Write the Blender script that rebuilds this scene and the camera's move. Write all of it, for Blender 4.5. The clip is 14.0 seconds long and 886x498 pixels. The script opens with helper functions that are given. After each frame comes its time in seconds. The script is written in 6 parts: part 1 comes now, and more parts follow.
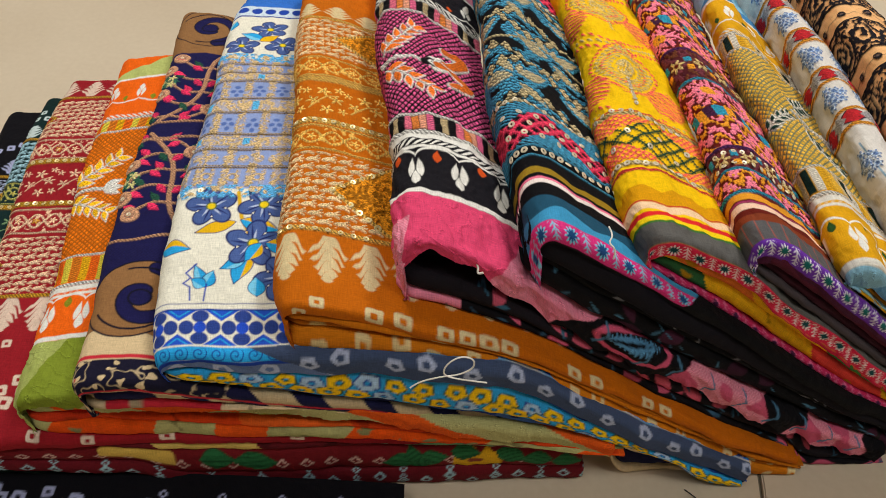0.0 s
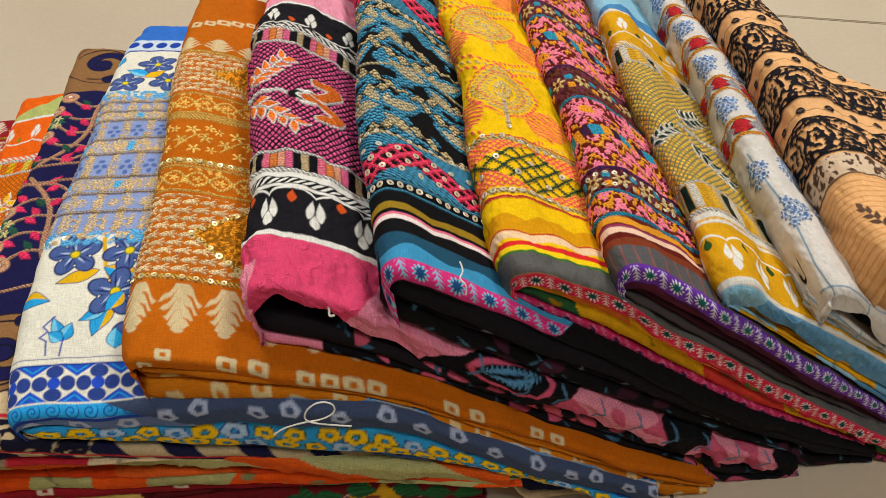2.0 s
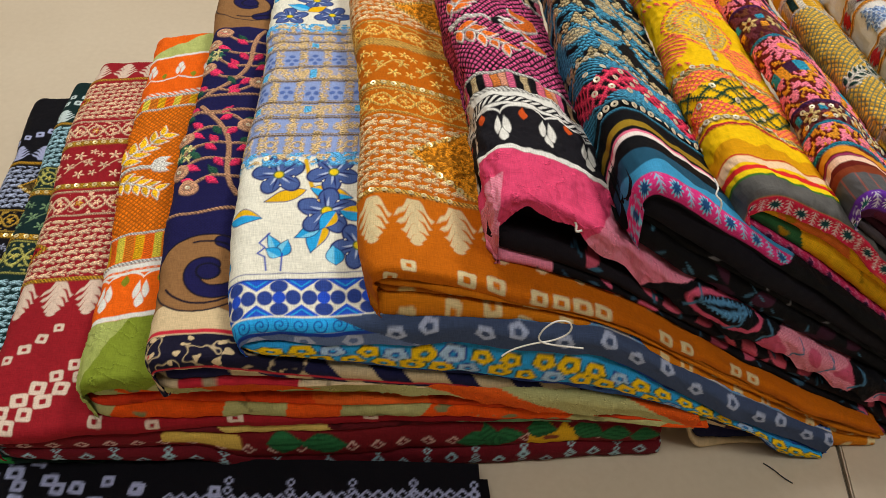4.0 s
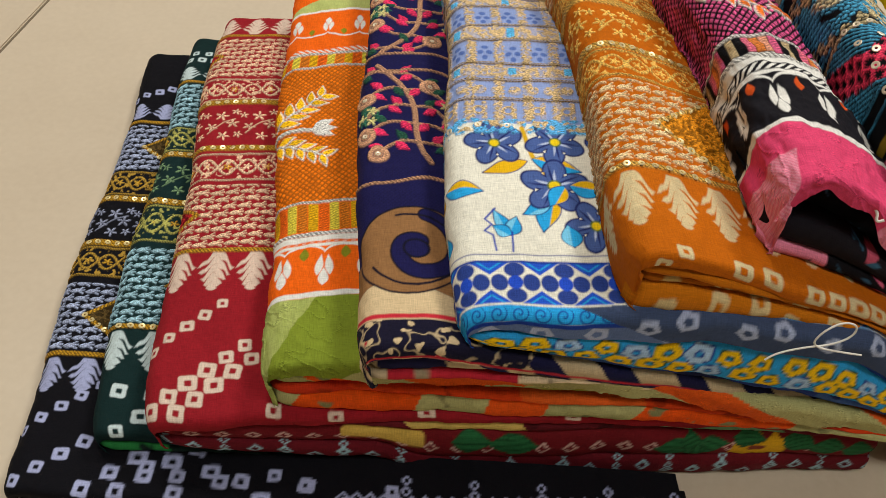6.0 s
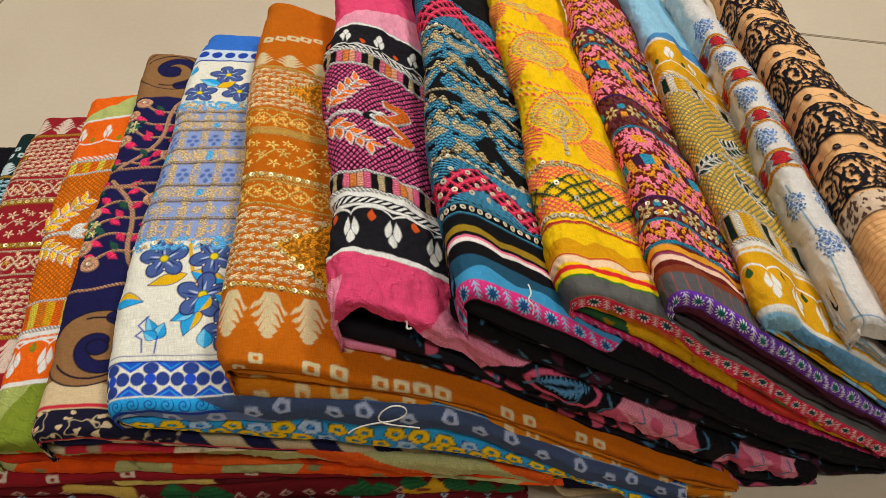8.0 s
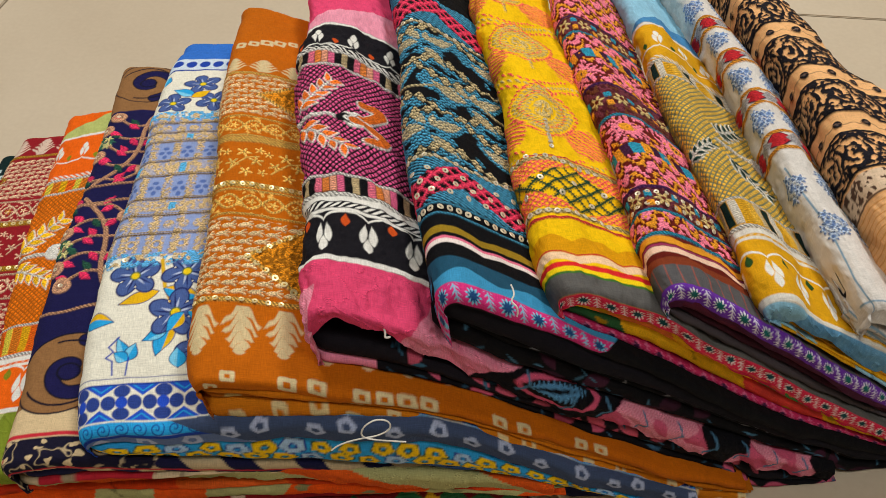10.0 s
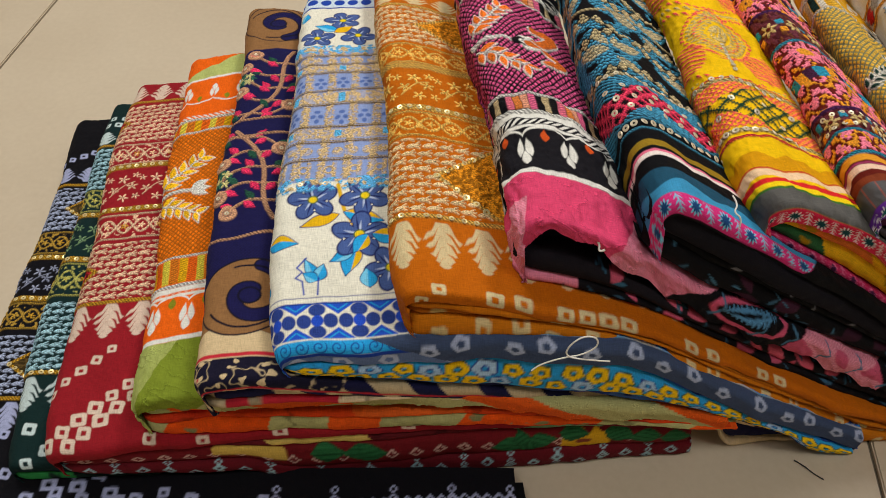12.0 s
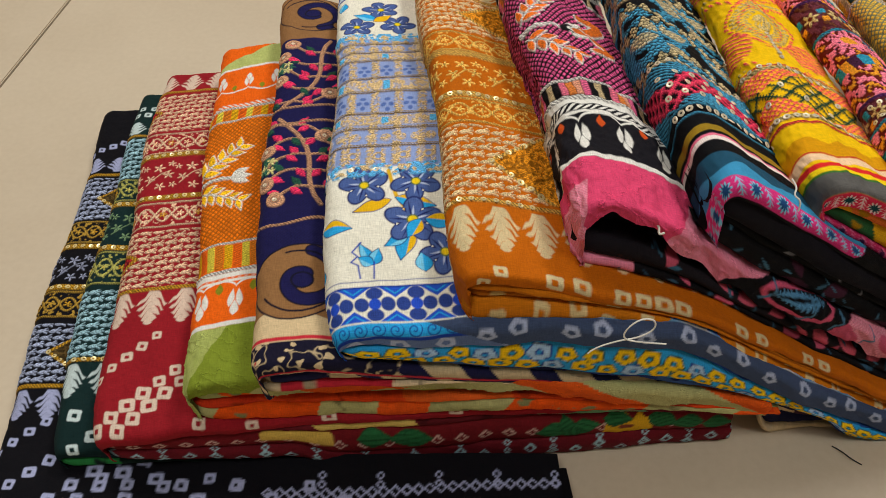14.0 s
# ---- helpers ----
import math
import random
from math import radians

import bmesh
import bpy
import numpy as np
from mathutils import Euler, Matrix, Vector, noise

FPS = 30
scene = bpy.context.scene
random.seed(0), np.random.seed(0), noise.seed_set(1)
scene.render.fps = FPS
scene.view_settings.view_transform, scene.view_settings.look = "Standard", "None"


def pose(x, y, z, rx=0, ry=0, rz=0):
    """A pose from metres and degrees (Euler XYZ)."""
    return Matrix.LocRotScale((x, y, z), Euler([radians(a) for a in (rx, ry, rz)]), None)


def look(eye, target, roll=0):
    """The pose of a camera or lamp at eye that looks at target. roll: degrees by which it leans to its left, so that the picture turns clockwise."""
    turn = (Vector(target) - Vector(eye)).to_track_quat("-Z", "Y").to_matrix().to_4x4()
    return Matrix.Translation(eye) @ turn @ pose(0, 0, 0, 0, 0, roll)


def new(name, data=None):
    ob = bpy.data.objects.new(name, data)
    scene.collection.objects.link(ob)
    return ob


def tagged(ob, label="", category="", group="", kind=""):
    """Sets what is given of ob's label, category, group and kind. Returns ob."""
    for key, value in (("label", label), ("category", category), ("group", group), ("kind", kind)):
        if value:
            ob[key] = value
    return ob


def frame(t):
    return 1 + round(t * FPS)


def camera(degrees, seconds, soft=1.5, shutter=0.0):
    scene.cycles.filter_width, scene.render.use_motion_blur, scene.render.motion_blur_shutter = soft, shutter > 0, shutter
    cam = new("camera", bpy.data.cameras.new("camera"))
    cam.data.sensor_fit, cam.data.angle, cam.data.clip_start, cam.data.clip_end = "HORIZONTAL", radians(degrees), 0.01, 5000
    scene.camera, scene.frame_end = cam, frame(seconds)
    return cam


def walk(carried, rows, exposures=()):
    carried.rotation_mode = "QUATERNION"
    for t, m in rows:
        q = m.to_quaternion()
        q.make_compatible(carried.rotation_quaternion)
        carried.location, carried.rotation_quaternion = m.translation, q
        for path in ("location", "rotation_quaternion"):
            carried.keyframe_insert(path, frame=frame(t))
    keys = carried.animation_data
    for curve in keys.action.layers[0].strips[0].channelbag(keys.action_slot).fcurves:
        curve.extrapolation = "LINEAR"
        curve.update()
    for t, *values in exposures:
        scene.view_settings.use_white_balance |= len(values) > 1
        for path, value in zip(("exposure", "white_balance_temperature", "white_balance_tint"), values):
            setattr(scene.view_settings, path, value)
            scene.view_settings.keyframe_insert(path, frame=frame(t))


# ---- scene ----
cam = camera(59.0, 14.0, soft=0.9)
PATH = [
    (0, (0.05, 0.018, 0.677), (0.101, 1.372, -0.794), 4.6),
    (0.5, (0.136, 0.036, 0.693), (0.187, 1.388, -0.781), 3.4),
    (1, (0.191, 0.055, 0.691), (0.242, 1.409, -0.78), 2.3),
    (1.5, (0.188, 0.056, 0.689), (0.24, 1.413, -0.779), 1.9),
    (2, (0.148, 0.046, 0.685), (0.201, 1.408, -0.779), 1.8),
    (2.5, (0.095, 0.035, 0.678), (0.15, 1.4, -0.783), 2.0),
    (3, (0.056, 0.028, 0.667), (0.119, 1.396, -0.791), 2.5),
    (3.5, (0.017, 0.019, 0.651), (0.086, 1.387, -0.807), 3.0),
    (4, (-0.017, 0.014, 0.634), (0.063, 1.377, -0.827), 4.1),
    (4.2, (-0.038, 0.014, 0.628), (0.048, 1.374, -0.836), 4.7),
    (6.3, (-0.167, 0.058, 0.573), (-0.102, 1.39, -0.917), 6.3),
    (6.5, (-0.147, 0.055, 0.598), (-0.082, 1.391, -0.888), 6.4),
    (7, (-0.096, 0.04, 0.653), (-0.037, 1.379, -0.832), 6.7),
    (7.5, (-0.035, 0.016, 0.711), (0.019, 1.35, -0.778), 6.0),
    (8, (0.098, 0.032, 0.738), (0.145, 1.363, -0.754), 3.8),
    (8.2, (0.158, 0.06, 0.734), (0.211, 1.39, -0.759), 3.3),
    (10.3, (0.105, 0.045, 0.707), (0.112, 1.391, -0.772), -0.3),
    (10.5, (0.083, 0.039, 0.701), (0.093, 1.386, -0.776), -0.2),
    (11, (0.049, 0.036, 0.691), (0.051, 1.377, -0.793), -0.3),
    (11.5, (0.02, 0.027, 0.682), (0.015, 1.361, -0.807), -0.5),
    (12, (-0.014, 0.019, 0.669), (-0.021, 1.349, -0.825), -0.5),
    (12.5, (-0.031, 0.015, 0.673), (-0.027, 1.347, -0.819), 0.0),
    (13, (-0.031, 0.014, 0.677), (-0.022, 1.346, -0.815), 0.3),
    (13.5, (-0.055, 0.007, 0.665), (-0.043, 1.338, -0.827), 0.4),
    (14, (-0.061, 0.008, 0.664), (-0.045, 1.338, -0.829), 0.3),
]
SIZE = 0.8  # the plan below is drawn in units of 0.8 m


def P(v):
    return tuple(SIZE * c for c in v)


walk(cam, [(t, look(P(eye), P(target), roll)) for t, eye, target, roll in PATH], exposures=[(0.0, 0.02), (6.5, 0.05), (7.2, 0.04), (8.0, -0.05), (10.5, -0.08), (14.0, -0.07)])

# ---- light: a shop lit by panels in the ceiling ----
world = bpy.data.worlds.new("world")
scene.world = world
world.use_nodes = True
world.node_tree.nodes["Background"].inputs[0].default_value = (1.0, 0.93, 0.82, 1)
world.node_tree.nodes["Background"].inputs[1].default_value = 0.005

CEIL = 2.7
PANELS = [(-0.7, 1.3, 1.15), (1.1, 1.3, 1.35), (-0.7, -0.5, 0.60), (1.1, -0.5, 0.95), (-0.7, 2.3, 0.5), (1.1, 2.3, 0.5)]
for px, py, power in PANELS:
    d = bpy.data.lights.new("panel_lamp", "AREA")
    d.shape, d.size, d.size_y, d.energy, d.color = "SQUARE", 0.55, 0.55, 21.6 * power, (0.955, 0.95, 0.905)
    lamp = new("panel_lamp", d)
    lamp.location = (px, py, CEIL - 0.03)

# ---- materials ----


def mat(name):
    m = bpy.data.materials.new(name)
    m.use_nodes = True
    return m, m.node_tree, m.node_tree.nodes["Principled BSDF"]


def node(nt, kind, **kw):
    n = nt.nodes.new(kind)
    for key, val in kw.items():
        n.inputs[key.replace("_", " ")].default_value = val
    return n


def math_node(nt, op, a, b):
    n = nt.nodes.new("ShaderNodeMath")
    n.operation = op
    for i, v in enumerate((a, b)):
        if isinstance(v, (int, float)):
            n.inputs[i].default_value = v
        else:
            nt.links.new(v, n.inputs[i])
    return n.outputs[0]


def cloth_material(name, weave=900.0, bump=0.45, rough=0.85, sheen=0.0):
    """Woven cotton: the dye comes with the mesh, the weave and slubs from waves in cloth metres."""
    m, nt, b = mat(name)
    dye = nt.nodes.new("ShaderNodeAttribute")
    dye.attribute_name = "dye"
    thread = nt.nodes.new("ShaderNodeAttribute")
    thread.attribute_name = "thread"
    uv = nt.nodes.new("ShaderNodeAttribute")
    uv.attribute_name = "weave"
    w1 = node(nt, "ShaderNodeTexWave", Scale=weave / 20, Distortion=1.2, Detail=1.0)
    w1.bands_direction = "X"
    w2 = node(nt, "ShaderNodeTexWave", Scale=weave / 20, Distortion=1.2, Detail=1.0)
    w2.bands_direction = "Y"
    slub = node(nt, "ShaderNodeTexNoise", Scale=1.0, Detail=3.0)
    stretch = nt.nodes.new("ShaderNodeMapping")
    stretch.inputs["Scale"].default_value = (2300, 160, 400)
    nt.links.new(uv.outputs["Vector"], stretch.inputs["Vector"])
    nt.links.new(stretch.outputs["Vector"], slub.inputs["Vector"])
    slub2 = node(nt, "ShaderNodeTexNoise", Scale=1.0, Detail=3.0)
    stretch2 = nt.nodes.new("ShaderNodeMapping")
    stretch2.inputs["Scale"].default_value = (160, 2300, 400)
    nt.links.new(uv.outputs["Vector"], stretch2.inputs["Vector"])
    nt.links.new(stretch2.outputs["Vector"], slub2.inputs["Vector"])
    for w in (w1, w2):
        nt.links.new(uv.outputs["Vector"], w.inputs["Vector"])
    weft = math_node(nt, "MULTIPLY", w1.outputs["Fac"], w2.outputs["Fac"])
    grain = math_node(nt, "ADD", slub.outputs["Fac"], slub2.outputs["Fac"])
    fade = node(nt, "ShaderNodeTexNoise", Scale=28.0, Detail=4.0)
    nt.links.new(uv.outputs["Vector"], fade.inputs["Vector"])
    shade = math_node(nt, "MULTIPLY_ADD", grain, 0.62)
    shade.node.inputs[2].default_value = 0.23
    shade = math_node(nt, "ADD", shade, math_node(nt, "MULTIPLY", fade.outputs["Fac"], 0.3))
    # embroidery floss: single strands, far finer than the mesh
    stitch = nt.nodes.new("ShaderNodeAttribute")
    stitch.attribute_name = "stitch"
    floss = node(nt, "ShaderNodeTexNoise", Scale=1.0, Detail=2.0)
    lay = nt.nodes.new("ShaderNodeMapping")
    lay.inputs["Scale"].default_value = (700, 1500, 400)
    lay.inputs["Rotation"].default_value = (0, 0, 0.5)
    nt.links.new(uv.outputs["Vector"], lay.inputs["Vector"])
    nt.links.new(lay.outputs["Vector"], floss.inputs["Vector"])
    strand = math_node(nt, "MULTIPLY", math_node(nt, "SUBTRACT", floss.outputs["Fac"], 0.5), 3.4)
    strand = math_node(nt, "MULTIPLY", strand, stitch.outputs["Fac"])
    shade = math_node(nt, "MULTIPLY", shade, math_node(nt, "ADD", strand, 1.0))
    mul = nt.nodes.new("ShaderNodeVectorMath")
    mul.operation = "SCALE"
    nt.links.new(dye.outputs["Color"], mul.inputs[0])
    nt.links.new(shade, mul.inputs["Scale"])
    nt.links.new(mul.outputs[0], b.inputs["Base Color"])
    bm_ = node(nt, "ShaderNodeBump", Strength=bump, Distance=0.0006)
    nt.links.new(math_node(nt, "ADD", math_node(nt, "ADD", math_node(nt, "MULTIPLY", weft, 0.5), grain), math_node(nt, "MULTIPLY", strand, 0.8)), bm_.inputs["Height"])
    nt.links.new(bm_.outputs["Normal"], b.inputs["Normal"])
    nt.links.new(math_node(nt, "SUBTRACT", rough, math_node(nt, "MULTIPLY", thread.outputs["Fac"], 0.5)), b.inputs["Roughness"])
    nt.links.new(math_node(nt, "MULTIPLY", thread.outputs["Fac"], 0.45), b.inputs["Metallic"])
    b.inputs["Sheen Weight"].default_value = sheen
    b.inputs["Sheen Roughness"].default_value = 0.5
    b.inputs["Specular IOR Level"].default_value = 0.12
    return m


COTTON = cloth_material("printed_cotton")


def plain_material(name, rgb, rough=0.7, metal=0.0, spread=0.15, scale=30.0, bump=0.0):
    m, nt, b = mat(name)
    tex = node(nt, "ShaderNodeTexNoise", Scale=scale, Detail=5.0)
    geo = nt.nodes.new("ShaderNodeTexCoord")
    nt.links.new(geo.outputs["Object"], tex.inputs["Vector"])
    ramp = nt.nodes.new("ShaderNodeMix")
    ramp.data_type = "RGBA"
    ramp.inputs["A"].default_value = (*[c * (1 - spread) for c in rgb], 1)
    ramp.inputs["B"].default_value = (*[min(1, c * (1 + spread)) for c in rgb], 1)
    nt.links.new(tex.outputs["Fac"], ramp.inputs["Factor"])
    nt.links.new(ramp.outputs["Result"], b.inputs["Base Color"])
    b.inputs["Roughness"].default_value, b.inputs["Metallic"].default_value = rough, metal
    if bump:
        bp = node(nt, "ShaderNodeBump", Strength=bump, Distance=0.002)
        nt.links.new(tex.outputs["Fac"], bp.inputs["Height"])
        nt.links.new(bp.outputs["Normal"], b.inputs["Normal"])
    return m


def tile_material():
    """Cream vitrified tile: soft clouds, fine specks, a satin glaze."""
    m, nt, b = mat("vitrified_tile")
    geo = nt.nodes.new("ShaderNodeTexCoord")
    info = nt.nodes.new("ShaderNodeObjectInfo")
    cloud = node(nt, "ShaderNodeTexNoise", Scale=5.0, Detail=6.0, Roughness=0.6)
    speck = node(nt, "ShaderNodeTexNoise", Scale=160.0, Detail=3.0)
    vein = node(nt, "ShaderNodeTexNoise", Scale=2.2, Detail=8.0, Distortion=1.4)
    for n in (cloud, speck, vein):
        nt.links.new(geo.outputs["Object"], n.inputs["Vector"])
    mixed = math_node(nt, "ADD", math_node(nt, "MULTIPLY", cloud.outputs["Fac"], 0.5), math_node(nt, "MULTIPLY", vein.outputs["Fac"], 0.5))
    mixed = math_node(nt, "ADD", mixed, math_node(nt, "MULTIPLY", math_node(nt, "SUBTRACT", speck.outputs["Fac"], 0.5), 0.25))
    mixed = math_node(nt, "ADD", mixed, math_node(nt, "MULTIPLY", math_node(nt, "SUBTRACT", info.outputs["Random"], 0.5), 0.12))
    ramp = nt.nodes.new("ShaderNodeValToRGB")
    ramp.color_ramp.elements[0].position, ramp.color_ramp.elements[1].position = 0.3, 0.72
    ramp.color_ramp.elements[0].color = (0.505, 0.41, 0.298, 1)
    ramp.color_ramp.elements[1].color = (0.605, 0.51, 0.385, 1)
    nt.links.new(mixed, ramp.inputs["Fac"])
    nt.links.new(ramp.outputs["Color"], b.inputs["Base Color"])
    b.inputs["Roughness"].default_value = 0.42
    b.inputs["Specular IOR Level"].default_value = 0.35
    return m


TILE = tile_material()
GROUT = plain_material("dark_grout", (0.15, 0.12, 0.085), 0.9, scale=80)
PLASTER = plain_material("painted_plaster", (0.34, 0.30, 0.25), 0.8, spread=0.05, scale=8, bump=0.1)
CEILING = plain_material("white_ceiling", (0.5, 0.47, 0.42), 0.85, spread=0.04, scale=8)
THREAD = plain_material("white_thread", (0.75, 0.72, 0.66), 0.7, scale=400)
DARK_THREAD = plain_material("black_thread", (0.01, 0.01, 0.012), 0.8, scale=400)
SEQUIN = plain_material("gold_sequin", (0.90, 0.70, 0.36), 0.32, metal=0.55, spread=0.25, scale=300)
PEARL = plain_material("pale_sequin", (0.72, 0.63, 0.47), 0.35, metal=0.4, spread=0.25, scale=300)

# ---- helpers for meshes ----


def part(name, bm, material, parent=None, label=""):
    """One bmesh as one object under its thing."""
    me = bpy.data.meshes.new(name)
    bm.to_mesh(me)
    bm.free()
    me.materials.append(material)
    ob = new(name, me)
    ob.parent = parent
    if label:
        tagged(ob, label)
    return ob


def box(bm, lo, hi, bevel=0.0):
    r = bmesh.ops.create_cube(bm, size=1.0)
    for v in r["verts"]:
        v.co = Vector([(a + b) / 2 + c * (b - a) for a, b, c in zip(lo, hi, v.co)])
    if bevel:
        bmesh.ops.bevel(bm, geom=list({e for v in r["verts"] for e in v.link_edges}), offset=bevel, segments=2, affect="EDGES")
    return bm


class Sheets:
    """Grids of cloth gathered into one mesh, each vertex with its dye, thread gloss and cloth place."""

    def __init__(self):
        self.co, self.faces, self.dye, self.thread, self.stitch, self.uv, self.n = [], [], [], [], [], [], 0

    def add(self, xyz, dye, thread, stitch, uv):
        h, w = xyz.shape[:2]
        self.co.append((xyz * SIZE).reshape(-1, 3))
        self.dye.append(np.clip(dye, 0, 1).reshape(-1, 3))
        self.thread.append(np.clip(thread, 0, 1).reshape(-1))
        self.stitch.append(np.clip(stitch / 0.0008, 0, 1).reshape(-1))
        self.uv.append((uv * SIZE).reshape(-1, 2))
        i = np.arange(h * w).reshape(h, w) + self.n
        self.faces.append(np.stack([i[:-1, :-1], i[:-1, 1:], i[1:, 1:], i[1:, :-1]], -1).reshape(-1, 4))
        self.n += h * w

    def link(self, name, parent, label=""):
        co, faces = np.concatenate(self.co), np.concatenate(self.faces)
        me = bpy.data.meshes.new(name)
        me.vertices.add(len(co))
        me.vertices.foreach_set("co", co.astype(np.float32).ravel())
        me.loops.add(faces.size)
        me.loops.foreach_set("vertex_index", faces.astype(np.int32).ravel())
        me.polygons.add(len(faces))
        me.polygons.foreach_set("loop_start", np.arange(0, faces.size, 4, dtype=np.int32))
        me.polygons.foreach_set("use_smooth", np.ones(len(faces), bool))
        a = me.attributes.new("dye", "FLOAT_COLOR", "POINT")
        a.data.foreach_set("color", np.concatenate([np.concatenate(self.dye), np.ones((len(co), 1))], 1).astype(np.float32).ravel())
        a = me.attributes.new("thread", "FLOAT", "POINT")
        a.data.foreach_set("value", np.concatenate(self.thread).astype(np.float32))
        a = me.attributes.new("stitch", "FLOAT", "POINT")
        a.data.foreach_set("value", np.concatenate(self.stitch).astype(np.float32))
        a = me.attributes.new("weave", "FLOAT_VECTOR", "POINT")
        uv = np.concatenate(self.uv)
        a.data.foreach_set("vector", np.concatenate([uv, np.zeros((len(uv), 1))], 1).astype(np.float32).ravel())
        me.update(calc_edges=True)
        me.materials.append(COTTON)
        ob = new(name, me)
        ob.parent = parent
        if label:
            tagged(ob, label)
        return ob

# ---- number fields for prints ----


def lattice(i, j, seed):
    h = (i.astype(np.int64) * 374761393 + j.astype(np.int64) * 668265263 + seed * 974634547) & 0xFFFFFFFF
    h = ((h ^ (h >> 13)) * 1274126177) & 0xFFFFFFFF
    return ((h ^ (h >> 16)) & 0xFFFF) / 65535.0


def fog(x, y, scale, seed=0, octaves=2):
    """Smooth value noise, 0 to 1."""
    out, amp, total = 0.0, 1.0, 0.0
    for o in range(octaves):
        for half, (cs, sn) in enumerate(((0.829, 0.559), (0.454, -0.891))):
            a, b = (cs * x + sn * y) / scale + 7.3 * half, (cs * y - sn * x) / scale + 3.1 * o
            i, j = np.floor(a), np.floor(b)
            f, g = a - i, b - j
            f, g = f * f * (3 - 2 * f), g * g * (3 - 2 * g)
            i, j = i.astype(np.int64), j.astype(np.int64)
            s = seed + 17 * o + 101 * half
            v = (lattice(i, j, s) * (1 - f) + lattice(i + 1, j, s) * f) * (1 - g) + (lattice(i, j + 1, s) * (1 - f) + lattice(i + 1, j + 1, s) * f) * g
            out, total = out + amp * v, total + amp
        amp, scale = amp * 0.5, scale * 0.5
    out = (out / total - 0.5) * 1.35 + 0.5
    return out


# ---- the heap: where each folded cloth lies ----
# left edge at the front, depth of the front edge at both ends, height of its top along the front, back edge, swell in the middle
HEAP = [
    dict(key="black", x=-0.455, y=(0.285, 0.285), back=0.815, lean=0.015, swell=0.0, top=[(-0.46, 0.034), (-0.3, 0.034), (-0.1, 0.032), (0.05, 0.028)]),
    dict(key="green", x=-0.395, y=(0.316, 0.335), back=0.815, lean=0.010, swell=0.008, top=[(-0.40, 0.062), (-0.34, 0.056), (-0.25, 0.040), (-0.16, 0.036)]),
    dict(key="red", x=-0.346, y=(0.312, 0.356), back=0.81, lean=-0.003, swell=0.012, top=[(-0.35, 0.092), (-0.285, 0.096), (-0.146, 0.092), (0.0, 0.088), (0.12, 0.080), (0.208, 0.070)]),
    dict(key="leafy", x=-0.263, y=(0.325, 0.345), back=0.785, lean=-0.008, overhang=True, swell=0.0, top=[(-0.265, 0.142), (-0.2, 0.155), (-0.12, 0.154), (-0.03, 0.148), (0.04, 0.137), (0.15, 0.110), (0.215, 0.090), (0.232, 0.086)]),
    dict(key="navy", x=-0.201, y=(0.313, 0.372), back=0.81, lean=0.014, swell=0.006, top=[(-0.21, 0.198), (-0.15, 0.194), (-0.09, 0.173), (-0.03, 0.156), (0.035, 0.141), (0.14, 0.113), (0.23, 0.074), (0.315, 0.022)]),
    dict(key="blue", x=-0.142, y=(0.322, 0.355), back=0.825, lean=0.023, swell=0.026, top=[(-0.15, 0.215), (-0.03, 0.215), (0.013, 0.216), (0.113, 0.198), (0.185, 0.142), (0.3, 0.06), (0.365, 0.02)]),
    dict(key="orange", x=-0.048, y=(0.333, 0.370), back=0.81, lean=0.004, swell=0.010, top=[(-0.05, 0.27), (-0.02, 0.268), (0.03, 0.250), (0.08, 0.232), (0.13, 0.210), (0.26, 0.118), (0.33, 0.075), (0.42, 0.022)]),
    dict(key="pink", x=0.031, y=(0.362, 0.385), back=0.84, swell=0.004, top=[(0.02, 0.306), (0.066, 0.306), (0.1, 0.286), (0.17, 0.228), (0.305, 0.142), (0.44, 0.058), (0.51, 0.024)]),
    dict(key="teal", x=0.119, y=(0.370, 0.400), back=0.86, swell=0.002, top=[(0.11, 0.318), (0.14, 0.316), (0.21, 0.266), (0.3, 0.202), (0.434, 0.104), (0.585, 0.026)]),
    dict(key="yellow", x=0.205, y=(0.390, 0.400), back=0.88, swell=0.006, top=[(0.2, 0.292), (0.23, 0.294), (0.29, 0.266), (0.34, 0.226), (0.45, 0.142), (0.565, 0.064), (0.63, 0.026)]),
    dict(key="multi", x=0.286, y=(0.388, 0.410), back=0.92, swell=0.0, top=[(0.28, 0.296), (0.31, 0.293), (0.367, 0.25), (0.45, 0.186), (0.62, 0.05), (0.68, 0.03)]),
    dict(key="mustard", x=0.366, y=(0.400, 0.415), back=0.94, swell=0.010, top=[(0.36, 0.268), (0.39, 0.262), (0.42, 0.235), (0.59, 0.12), (0.72, 0.04)]),
    dict(key="white", x=0.446, y=(0.408, 0.425), back=0.95, swell=0.012, top=[(0.44, 0.258), (0.47, 0.25), (0.5, 0.22), (0.587, 0.15), (0.75, 0.045)]),
    dict(key="peach", x=0.487, y=(0.418, 0.430), back=0.95, swell=0.004, fall=0.17, top=[(0.48, 0.285), (0.52, 0.28), (0.555, 0.262), (0.60, 0.252), (0.68, 0.236), (0.78, 0.20)]),
]
SLANT = -0.10  # every strip leans by this much to the left over its length


def top_of(c, x):
    xs, zs = zip(*c["top"])
    fine = np.linspace(xs[0] - 0.03, xs[-1] + 0.03, 240)
    z = np.interp(fine, xs, zs)
    pad = np.pad(z, 8, mode="edge")
    z = np.convolve(pad, np.hanning(19)[1:-1] / np.hanning(19)[1:-1].sum(), "valid")
    return np.interp(x, fine, z)


